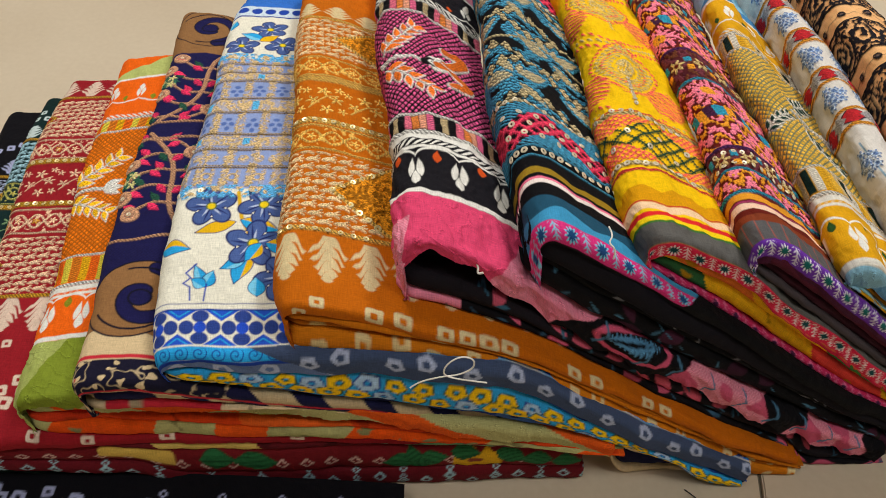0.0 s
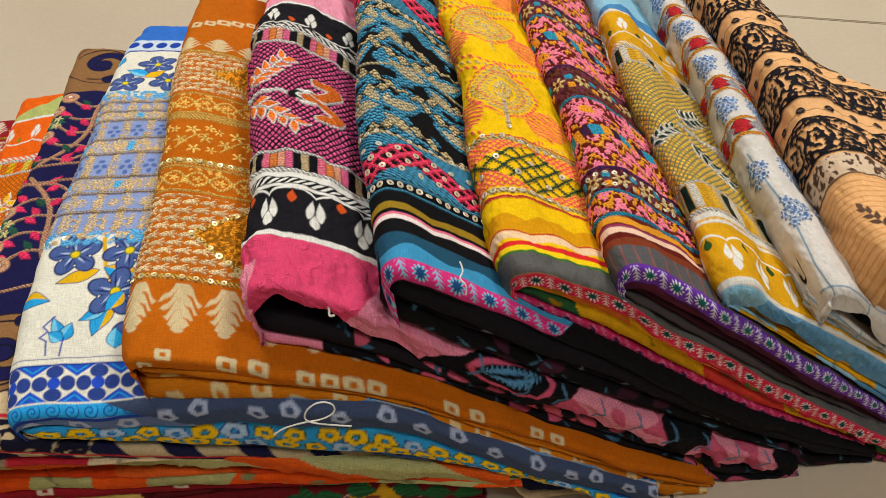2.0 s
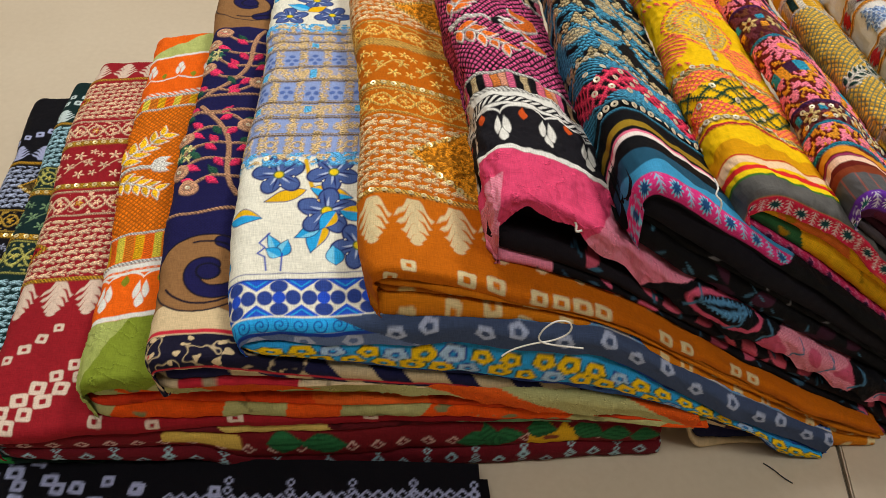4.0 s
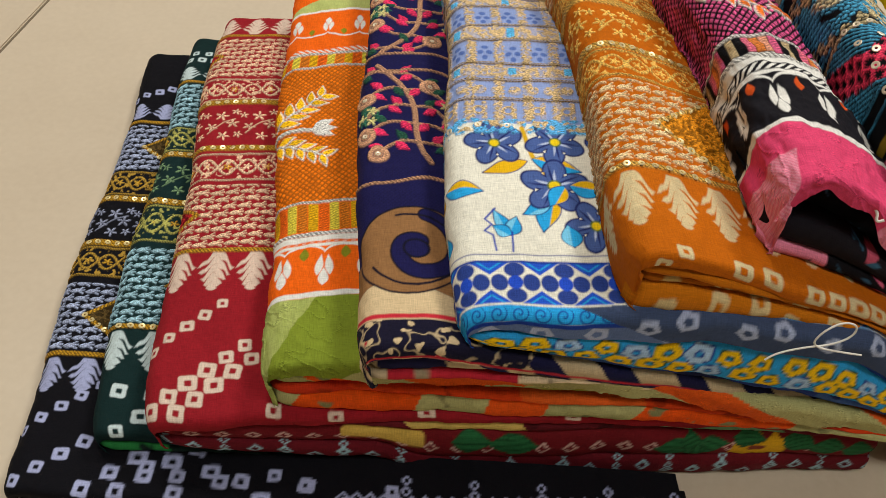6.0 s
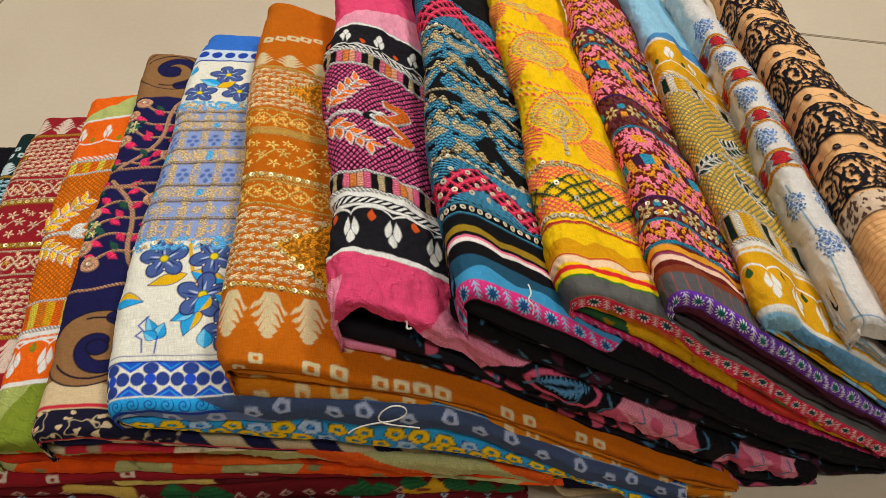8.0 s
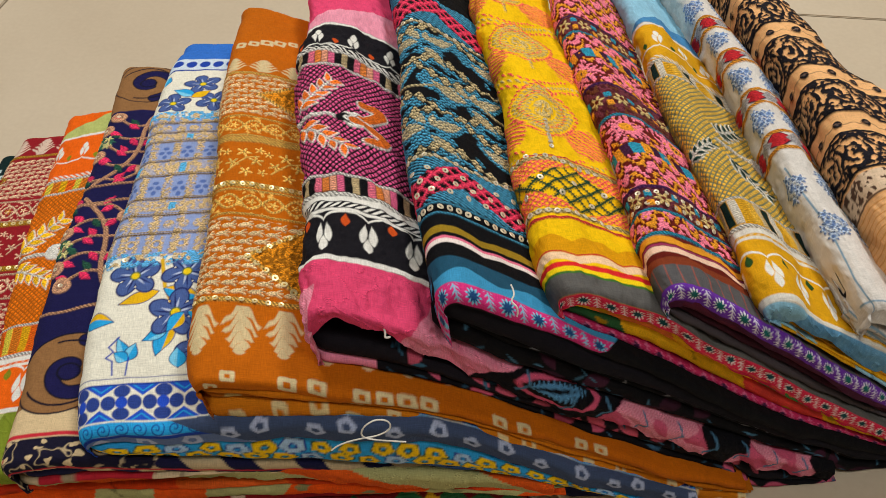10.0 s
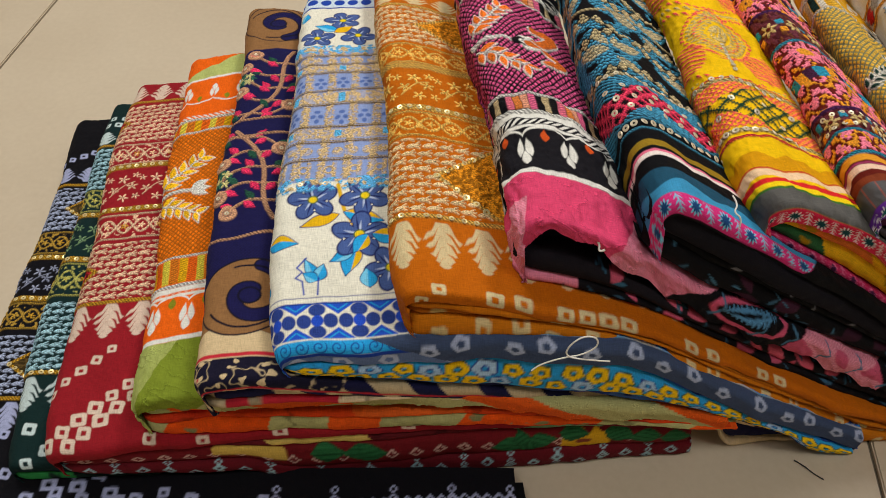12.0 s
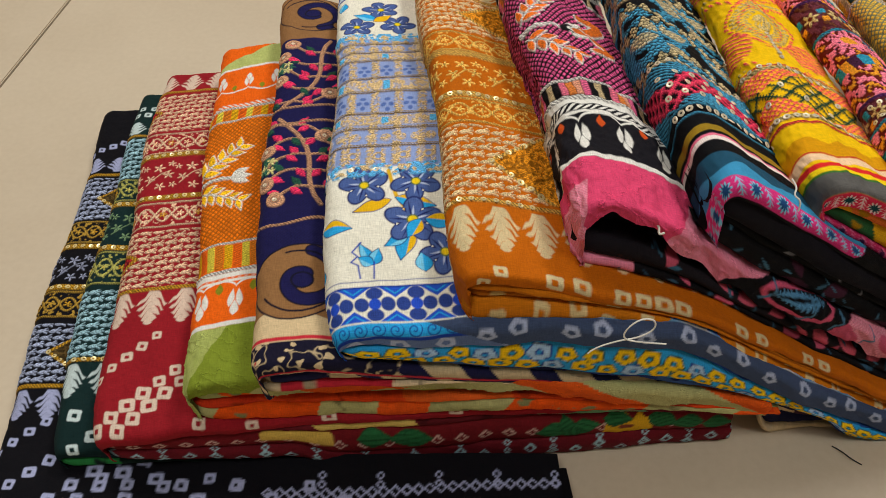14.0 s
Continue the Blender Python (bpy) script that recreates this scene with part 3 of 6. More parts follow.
def palm_cloth(key, ground, pale, stitch, gold, b, spots, triangle=None, tri_at=(0.06, 0.5), vine_colour=None, sprig=None):
    def paint(p, q):
        c = Canvas(p, q, ground)
        c.ink(0.35 * fog(p, q, 0.03, 3), np.asarray(ground) * 0.7)
        c.palms(b[0], b[1], pale, shift=0.004)
        c.fish_stitch(b[3], b[4], stitch)
        c.vine(b[5], b[6], vine_colour if vine_colour is not None else stitch, gold, 1, gloss=0.35)
        c.sprigs(b[8], b[9], sprig if sprig is not None else stitch, 0.034, 0.034)
        c.vine(b[11], b[12], vine_colour if vine_colour is not None else stitch, gold, 2, gloss=0.35)
        c.fish_stitch(b[13], b[14], stitch)
        c.palms(b[16], b[17], pale, up=True, shift=0.004)
        if triangle is not None:
            for q0, q1 in ((b[3], b[4]), (b[13], b[14])):
                mid, half = (q0 + q1) / 2, (q1 - q0) * 0.48
                px, way = tri_at
                d = np.abs(q - mid) - (p - px) * way * half / 0.045
                n = fog(p, q, 0.0022, 8, 2)
                m = soft(d * 0.7) * c.band(q0 + 0.001, q1 - 0.001)
                c.ink(m, triangle * 0.5)
                c.ink(m * soft((0.5 - n) * 0.008), triangle * 1.25, 0.0012, 0.3)
                edge = soft((np.abs(d) - 0.002) * 0.8) * c.band(q0 + 0.001, q1 - 0.001) * ((p - px) * way > -0.003)
                tone = 0.65 + 0.35 * np.sin(p * 2 * math.pi / 0.0028)
                c.dye = c.dye * (1 - edge[..., None]) + gold * tone[..., None] * edge[..., None]
                c.h, c.g = np.maximum(c.h, edge * 0.0009), np.maximum(c.g, edge * 0.5)
        for k in (2, 7, 10, 15):
            c.rope(b[k], 0.0042 if k in (2, 15) else 0.007, gold, gloss=0.7)
        for k in (5, 6, 11, 12):
            c.rope(b[k], 0.0022, (vine_colour if vine_colour is not None else stitch) * 0.9, gloss=0.3, pitch=0.0022)
        for pts, size in spots:
            c.squares(pts, size, pale)
        if key == "black":
            for k in range(26):
                x0 = 0.255 + 0.0098 * k
                c.patch(lambda x, y: np.abs(np.abs(x) + np.abs(y) - 0.0044) - 0.0011, x0, 0.012 + 0.010 * k / 26, 0.008, pale)
            for k in range(5):
                for m_ in range(2):
                    c.patch(lambda x, y: np.abs(np.abs(x) + np.abs(y) - 0.0034) - 0.0009, 0.30 + 0.05 * k, 0.022 + 0.008 * m_, 0.008, pale)
        return c.done()
    return paint


def diag(p0, q0, dp, dq, n):
    return [(p0 + k * dp, q0 + k * dq) for k in range(n)]


BANDS = {
    "red": (0.108, 0.145, 0.147, 0.150, 0.218, 0.224, 0.256, 0.264, 0.268, 0.325, 0.330, 0.335, 0.368, 0.373, 0.443, 0.450, 0.454, 0.487),
    "green": (0.056, 0.090, 0.094, 0.097, 0.174, 0.182, 0.222, 0.228, 0.231, 0.286, 0.292, 0.298, 0.330, 0.333, 0.403, 0.408, 0.412, 0.436),
    "black": (0.084, 0.115, 0.119, 0.123, 0.190, 0.199, 0.231, 0.237, 0.240, 0.286, 0.294, 0.300, 0.330, 0.334, 0.400, 0.406, 0.412, 0.437),
    "orange": (0.025, 0.066, 0.071, 0.075, 0.149, 0.153, 0.180, 0.186, 0.190, 0.238, 0.243, 0.248, 0.274, 0.279, 0.340, 0.343, 0.347, 0.368),
}
GOLD = C(200, 150, 40)
paint_red = palm_cloth("red", C(146, 26, 36), C(212, 190, 172), C(238, 204, 168), GOLD, BANDS["red"],
                       [(diag(0.012, 0.058, 0.0115, 0.0095, 5), 0.0042), (diag(0.016, 0.012, 0.0125, 0.0095, 6), 0.0056), (diag(0.034, 0.010, 0.0125, 0.0095, 5), 0.0056),
                        ([(0.10, 0.008), (0.142, 0.004), (0.205, 0.006), (0.31, 0.005)], 0.005)], triangle=C(170, 30, 40), tri_at=(0.024, -1), sprig=C(238, 200, 166))
paint_green = palm_cloth("green", C(16, 40, 40), C(190, 205, 205), C(168, 208, 222), GOLD, BANDS["green"],
                         [([(0.028, 0.038), (0.052, 0.036), (0.046, 0.018), (0.07, 0.017), (0.03, 0.006), (0.09, 0.006)], 0.0055), (diag(0.015, 0.45, 0.014, 0.0, 4) + diag(0.02, 0.463, 0.014, 0.0, 4), 0.0042)],
                         triangle=C(60, 60, 30), tri_at=(0.05, 1), vine_colour=C(185, 180, 95), sprig=C(120, 150, 110))
paint_black = palm_cloth("black", C(13, 12, 18), C(160, 165, 200), C(176, 186, 216), GOLD, BANDS["black"],
                         [(diag(0.012, 0.052, 0.0125, 0.010, 5), 0.0042), (diag(0.02, 0.012, 0.014, 0.011, 4), 0.0048), (diag(0.07, 0.010, 0.017, 0.012, 4), 0.0056), (diag(0.095, 0.008, 0.017, 0.012, 4), 0.0056),
                          ([(0.135 + 0.031 * k, 0.008 + 0.012 * (k % 2)) for k in range(7)], 0.0056), ([(0.112 + 0.023 * k, 0.027 - 0.006 * (k % 2)) for k in range(6)], 0.0052), (diag(0.01, 0.445, 0.013, 0.006, 4), 0.004)],
                         triangle=C(80, 62, 30), tri_at=(0.035, 1), vine_colour=C(190, 150, 60), sprig=C(150, 155, 180))
paint_orange = palm_cloth("orange", C(190, 98, 6), C(208, 190, 146), C(238, 208, 158), C(226, 176, 84), BANDS["orange"],
                          [(diag(0.026, -0.004, 0.014, 0.011, 2), 0.0048), (diag(0.078, 0.004, 0.02, 0.0015, 2), 0.0062), (diag(0.128, 0.003, 0.016, 0.0005, 4), 0.0060), (diag(0.23, 0.004, 0.02, 0.0, 2), 0.0056),
                           (diag(0.30, 0.004, 0.018, 0.0, 2), 0.0056), (diag(0.022, 0.392, 0.012, 0.004, 5), 0.005)],
                          triangle=C(205, 130, 25), tri_at=(0.045, 1), sprig=C(246, 202, 104), vine_colour=C(238, 192, 96))

DARK = C(11, 10, 14)

# -- three cloths of one make: bud border, satin blocks, chain-stitch net with a leafy spray --


def net_cloth(front, front2, ground, bud, accent, arc, blocks, net_ground, net, spray, spray2, white, b, pitch, shift, size, block_w=0.008, mesh=None, hooks=None):
    def paint(p, q):
        c = Canvas(p, q, ground)
        n = fog(p, q, 0.012, 21, 3)
        c.fill(-1, b[0], front)
        m = c.band(-1, b[0]) * soft((0.012 + 0.55 * q - p + 0.006 * (n - 0.5)) * -1) if front2[1] < 0 else c.band(-1, b[0]) * soft(front2[1] + 0.5 * q - p + 0.004 * (n - 0.5))
        c.ink(m * (0.55 + 0.45 * fog(p * 2, q * 0.5 + p, 0.004, 12)), front2[0])
        c.ink(c.band(-1, b[0]) * 0.35 * n, np.asarray(front) * 0.7)
        crease = np.abs(fog(p * 1.3 + q, q - 0.4 * p, 0.016, 27, 2) - 0.5)
        c.h = np.maximum(c.h, c.band(-1, b[0] - 0.002) * np.clip(1 - crease / 0.05, 0, 1) * 0.0007)
        if front2[1] < 0:
            c.ink(c.band(-1, 0.05) * soft(0.078 + 0.02 * np.sin(q * 60) - p), C(170, 164, 108))
            u = p / 0.19 + 0.3 * np.sin(q * 50)
            c.ink(c.band(-1, 0.05) * soft(0.10 - p) * soft((np.abs(u - np.floor(u) - 0.62) - 0.2) * 0.19), C(214, 84, 22))
        c.fill(b[0], b[0] + 0.0045, white, wave=0.0004)
        c.lotus(b[0] + 0.010, bud, pitch, shift, size, True, accent=accent, arcs=arc)
        c.fill(b[1] - 0.001, b[1] + 0.002, white)
        c.fill(b[2] - 0.0095, b[2] - 0.004, white)
        hatch = c.band(b[1] + 0.003, b[2] - 0.0105)
        c.ink(hatch * np.clip(0.5 + 2 * np.sin((p - q * 1.2) * 2 * math.pi / 0.006), 0, 1), white)
        c.rope(b[2] - 0.002, 0.004, white, pitch=0.0035, gloss=0.1)
        c.stripes(b[2] + 0.001, b[3] - 0.002, blocks, block_w, 0.003)
        c.rope(b[3], 0.003, white, pitch=0.0026, gloss=0.1)
        c.fill(b[3] + 0.001, b[4] - 0.001, net_ground)
        c.mesh_net(b[3] + 0.001, b[4] - 0.001, net, net_ground, *(mesh or (0.0062, 0.0060, 0.16)))
        cy = (b[3] + b[4]) / 2
        clip = c.band(b[3] + 0.004, b[4] - 0.004)
        for px, turn_, s in spray:
            for k in range(5):
                t = (k + 0.4) / 4.4
                ax, ay = math.sin(radians(turn_)), math.cos(radians(turn_))
                bx, by = px[0] + ax * 0.050 * t * s, cy + px[1] + ay * 0.050 * t * s
                for sg in (-1, 1):
                    L = (0.0185 - 0.004 * t) * s
                    c.patch(lambda x, y: leaf(*turned(x, y, -(turn_ + sg * 46)), L, L * 0.21) - 0.0008, bx, by, 0.028, np.asarray(white), 0.0008, 0.1, clip)
                    c.patch(lambda x, y: leaf(*turned(x, y, -(turn_ + sg * 46)), L, L * 0.21) + 0.0003, bx, by, 0.028, np.asarray(spray2) * (0.85 + 0.3 * ((k + sg) % 2)), 0.0014, 0.15, clip)
            c.stroke([(px[0], cy + px[1]), (px[0] + math.sin(radians(turn_)) * 0.05 * s, cy + px[1] + math.cos(radians(turn_)) * 0.05 * s)], 0.0012, white, 0.0012, rope=0.004)
        stem = spray[0][0][0]
        c.stroke([(stem - 0.004, cy - 0.001), (stem + 0.026, cy + 0.001), (stem + 0.040, cy)], 0.0024, white, 0.0012, rope=0.004)
        for a in (62, 90, 118):
            c.patch(lambda x, y: leaf(*turned(x, y, -a), 0.022, 0.0046), stem + 0.034, cy, 0.026, np.asarray(white) * 0.92, 0.0013, 0.2, clip)
        if hooks is not None:
            c.patch(lambda x, y: ellipse(x, y, 0.009, 0.006), stem + 0.040, cy, 0.012, DARK, 0.0008, 0.0, clip)
            c.patch(lambda x, y: np.abs(np.hypot(x, y) - 0.0030) - 0.0010, stem + 0.041, cy, 0.010, white, 0.0012, 0.1, clip)
            for sg in (1, -1):
                hook = [(stem + 0.046, cy), (stem + 0.058, cy + sg * 0.006), (stem + 0.068, cy + sg * 0.016), (stem + 0.064, cy + sg * 0.024), (stem + 0.055, cy + sg * 0.025)]
                c.stroke(hook, 0.0060, white, 0.0009, rope=0.003)
                c.stroke(hook, 0.0046, hooks, 0.0014, 0.12, rope=0.0022)
        c.rope(b[4], 0.003, white, pitch=0.0026, gloss=0.1)
        c.stripes(b[4] + 0.002, b[5] - 0.001, blocks, block_w, 0.003)
        c.rope(b[5] + 0.001, 0.004, white, pitch=0.0035, gloss=0.1)
        c.ink(c.band(b[5] + 0.004, b[5] + 0.009) * np.clip(0.5 + 2 * np.sin((p + q * 1.2) * 2 * math.pi / 0.006), 0, 1), white)
        c.lotus(b[6] - 0.010, bud, pitch, shift, size * 0.8, False, accent=accent, arcs=arc)
        c.fill(b[6], b[6] + 0.004, white)
        c.fill(b[6] + 0.004, 1, front2[0])
        c.ink(c.band(b[6] + 0.004, 1) * soft(p - 0.035 - 2.2 * (q - b[6] - 0.022)), ground if front2[1] < 0 else front)
        return c.done()
    return paint


WHITE = C(225, 222, 215)
paint_leafy = net_cloth(C(125, 140, 42), (C(178, 186, 110), -1), C(232, 98, 14), WHITE, C(130, 130, 30), WHITE,
                        [C(225, 170, 20), C(232, 100, 20), C(225, 205, 70), C(215, 120, 30)], C(158, 84, 14), C(236, 118, 14),
                        [((0.006, -0.010), 120, 0.95), ((0.008, 0.008), 50, 1.05)], C(240, 184, 22), WHITE, (0.0605, 0.108, 0.122, 0.152, 0.322, 0.342, 0.412), 0.030, 0.004, 1.0, 0.0080, (0.0052, 0.0056, 0.08))
paint_pink = net_cloth(C(222, 70, 112), (C(232, 150, 172), 0.085), C(24, 22, 28), WHITE, C(205, 80, 28), WHITE,
                       [C(14, 13, 17), C(196, 172, 130), C(16, 14, 18), C(226, 110, 135), C(226, 130, 60), C(232, 160, 130), C(222, 100, 140)], C(16, 9, 16), C(226, 92, 146),
                       [((0.010, 0.010), 40, 0.85), ((0.008, -0.010), 128, 0.9)], C(228, 112, 34), WHITE,
                       (0.050, 0.097, 0.116, 0.136, 0.277, 0.297, 0.346), 0.032, 0.010, 0.95, 0.0056, (0.0050, 0.0062, 0.12), C(228, 112, 34))
bare_pink = paint_pink


def paint_pink(p, q):
    dye, h, g = bare_pink(p, q)
    c = Canvas(p, q, DARK)
    c.dye, c.h, c.g = dye, h, g
    PK, NIGHT, ROSE = C(214, 96, 124), C(13, 12, 17), C(196, 82, 112)
    twill = 0.55 + 0.45 * np.clip(0.5 + 1.5 * np.sin((p + q) * 2 * math.pi / 0.0026), 0, 1)
    c.ink(c.band(-1, 0.03) * soft(p - 0.014 - 0.25 * q) * twill * 0.8, C(232, 160, 178))
    beyond = soft(0.150 + 0.6 * q + 0.01 * np.sin(q * 90) - p) * c.band(-1, 0.047)
    c.ink(beyond, NIGHT)
    for p0, p1 in ((0.245, 0.335), (0.375, 0.455)):
        edge = np.maximum(p0 + 0.7 * q - p, p - p1 - 0.5 * q + 0.01 * np.sin(q * 120))
        c.ink(soft(edge - 0.0016) * beyond, C(40, 12, 22))
        c.ink(soft(edge) * beyond, ROSE)
        c.ink(soft(edge) * beyond * twill * soft((0.5 - fog(p, q, 0.02, 66)) * 0.05), C(222, 140, 158))
    c.patch(lambda x, y: ellipse(*turned(x, y, 12), 0.036, 0.015), 0.198, 0.004, 0.045, C(206, 84, 116), clip=beyond)
    c.patch(lambda x, y: ellipse(*turned(x, y, 12), 0.030, 0.0105), 0.198, 0.004, 0.045, NIGHT, clip=beyond)
    c.patch(lambda x, y: leaf(*turned(x, y, -78), 0.048, 0.0062) + 0.0016 * np.sin(x * 1500), 0.174, 0.001, 0.06, C(80, 132, 170), clip=beyond)
    c.patch(lambda x, y: leaf(*turned(x, y, -78), 0.042, 0.0016), 0.176, 0.0015, 0.06, NIGHT, clip=beyond)
    for k in range(9):
        c.stroke([(0.165 + 0.034 * k, -0.012), (0.175 + 0.034 * k, 0.0), (0.172 + 0.034 * k, 0.012)], 0.0011, C(70, 112, 142))
    return c.done()


paint_mustard = net_cloth(C(140, 190, 215), (C(70, 130, 178), 0.045), C(212, 155, 18), WHITE, C(40, 75, 32), WHITE,
                          [C(18, 42, 38), C(214, 205, 190), C(216, 160, 34), C(232, 180, 60), C(200, 180, 140)], C(112, 116, 88), C(232, 180, 56),
                          [((0.044, 0.012), 50, 0.8), ((0.040, -0.022), 128, 0.8), ((0.0, -0.03), 60, 0.6)], C(24, 52, 44), C(215, 210, 200),
                          (0.006, 0.066, 0.080, 0.108, 0.272, 0.296, 0.358), 0.030, 0.008, 0.95, 0.0078, (0.0056, 0.0058, 0.10))

# -- three cloths with a waved border --


def flower_border(c, q0, q1, ground, petal, heart, pitch=0.022):
    c.fill(q0, q1, ground)
    clip = c.band(q0, q1)
    u = c.p / pitch
    x, y = (u - np.floor(u) - 0.5) * pitch, c.q - (q0 + q1) / 2
    R = (q1 - q0) * 0.36
    c.ink(soft(petals(x, y, R, 11, 0.22)) * clip, petal)
    c.ink(soft(petals(x, y, R * 0.72, 9, 0.2)) * clip, heart)
    x2 = (u + 0.5 - np.floor(u + 0.5) - 0.5) * pitch
    z = np.minimum(np.abs(x2 + 0.2 * y) - 0.0005, np.abs(np.mod(y + 0.9 * np.abs(x2 + 0.2 * y), 0.0036) - 0.0018) - 0.0006 + 0.5 * np.maximum(np.abs(x2 + 0.2 * y) - 0.0022, 0))
    c.ink(soft(z) * clip * soft(np.abs(y) - R * 1.1), petal)


def crossed(c, q0, q1, colour, pitch, thick=0.0009, h=0.0009, clip=1.0, barbs=True):
    """A stitched lattice of crossing lines, with small barbs along them."""
    clip = c.band(q0, q1) * clip
    for sg in (1, -1):
        u = (c.p * 0.9 + sg * (c.q - q0)) / pitch
        x = (u - np.floor(u) - 0.5) * pitch
        along = (c.p - sg * c.q)
        w = thick * (1 + (1.4 * (np.abs(np.mod(along / (pitch * 0.25), 1) - 0.5) < 0.16) if barbs else 0))
        m = soft(np.abs(x) * 0.74 - w) * clip
        c.ink(m, colour, h, 0.1)


def paint_teal(p, q):
    K, T, M, PK, CR = C(11, 11, 15), C(72, 152, 188), C(212, 50, 125), C(232, 62, 96), C(205, 185, 140)
    q = np.where(q > 0.142, 0.142 + (q - 0.142) * 0.78, q)
    c = Canvas(p, q, K)
    flower_border(c, -0.003, 0.014, M, C(120, 195, 225), C(30, 70, 120), 0.024)
    c.fill(-1, -0.0035, K)
    c.ink(soft(0.135 + 0.8 * q - p) * c.band(-1, 0.0136), K)
    c.fill(0.0135, 0.036, C(60, 145, 190))
    c.ink(c.band(0.024, 0.042, wave=0.003) * 0.75, K)
    w = 0.0045 * np.abs(np.sin(p * math.pi / 0.05))
    c.ink(soft(np.abs(q - 0.047 - w) - 0.0022), C(235, 220, 215))
    c.ink(soft(np.abs(q - 0.050 - w) - 0.0012), C(226, 110, 140))
    c.ink(soft(np.abs(q - 0.058 - w) - 0.0034), C(150, 120, 30))
    c.rope(0.078, 0.002, T, pitch=0.0024, gloss=0.1)
    c.rope(0.088, 0.0022, T, pitch=0.0024, gloss=0.1)
    zig = np.abs(np.mod((p - 0.01) / 0.075, 1) - 0.5) * 2
    ridge = 0.113 + 0.011 * (1 - 2 * zig)
    lattice_zone = soft(np.abs(q - ridge) - 0.0125)
    short = np.clip(0.30 + 1.1 * np.sin((q + 0.5 * p) * 2 * math.pi / 0.0032) + 0.35 * np.sin((p - 0.4 * q) * 2 * math.pi / 0.0050), 0, 1)
    c.ink(c.band(0.090, 0.138) * (1 - lattice_zone) * short, T * 1.2, 0.0009, 0.1)
    crossed(c, 0.090, 0.138, PK, 0.0112, 0.0009, clip=lattice_zone)
    c.rope(0.139, 0.003, CR, pitch=0.0036, gloss=0.3)
    # paisley field: curved leaves and garlands of short stitches on black
    clip = c.band(0.142, 0.284)
    rowsz, pitchz = 0.0031, 0.0046
    jj = np.floor((q + 0.12 * p) / rowsz)
    xs = np.mod(p / pitchz + 0.5 * np.mod(jj, 2), 1) - 0.5
    ys = (q + 0.12 * p) / rowsz - jj - 0.5
    slant = np.where(np.mod(jj, 2) < 1, 1, -1) * 0.5
    knot = np.clip(1.42 - 3.2 * np.abs(ys - slant * xs) - 5.0 * np.maximum(np.abs(xs) - 0.34, 0), 0, 1)
    per_p, per_q = 0.080, 0.0473
    v = (q - 0.142) / per_q
    u = (p + 0.012) / per_p + 0.5 * np.mod(np.floor(v), 2)
    x, y = (u - np.floor(u) - 0.5) * per_p, (v - np.floor(v) - 0.5) * per_q
    far = np.full(p.shape, 1.0)
    teal_d, cream_d = far.copy(), far.copy()
    for x0, y0, a, L, Wd, bend in ((0.004, 0.003, 66, 0.032, 0.0052, 9.0), (-0.002, -0.003, -78, 0.034, 0.0058, -8.0), (0.000, 0.004, -46, 0.018, 0.0044, 6.0),
                                   (0.002, -0.005, 122, 0.026, 0.0048, -8.0), (0.004, 0.004, 12, 0.012, 0.0038, 0.0)):
        lx, ly = turned(x - x0, y - y0, -a)
        d = leaf(lx + bend * (ly - L / 2) ** 2, ly, L, Wd)
        teal_d, cream_d = np.minimum(teal_d, d - 0.0034), np.minimum(cream_d, d + 0.0004)
    garland = far.copy()
    for off in (-0.0185, 0.0190):
        w = y - off - 0.007 * np.cos(2 * math.pi * (x - 0.02) / per_p)
        bead = 0.0026 + 0.0022 * np.sin(x * 2 * math.pi / 0.0115)
        garland = np.minimum(garland, np.abs(w) - bead)
        teal_d = np.minimum(teal_d, np.abs(w - 0.0062 * np.sign(off)) - 0.0018)
    teal_d = np.minimum(teal_d, (0.56 - fog(p * 0.7, q + 0.3 * p, 0.011, 103, 2)) * 0.02)
    c.ink(soft(teal_d) * clip * knot, T * 1.25, 0.0009, 0.12)
    c.ink(soft(garland - 0.0012) * clip, K)
    c.ink(soft(garland) * clip * knot, CR * 1.15, 0.0011, 0.15)
    c.ink(soft(cream_d) * clip * np.clip(knot + 0.15, 0, 1), CR * (0.85 + 0.3 * fog(p, q, 0.004, 7)[..., None]), 0.0011, 0.15)
    c.rope(0.215, 0.0025, CR, pitch=0.0036, wave=0.006)
    c.rope(0.286, 0.003, CR, pitch=0.0036)
    zone = soft(np.abs(q - 0.199 - ridge) - 0.0125)
    c.ink(c.band(0.289, 0.336) * (1 - zone) * short, T * 1.05, 0.0009, 0.1)
    crossed(c, 0.289, 0.336, PK, 0.0112, 0.0009, clip=zone)
    c.fill(0.34, 1, K)
    c.ink(soft(0.135 + 0.8 * q - p) * c.band(-1, 0.075), K)
    return c.done()


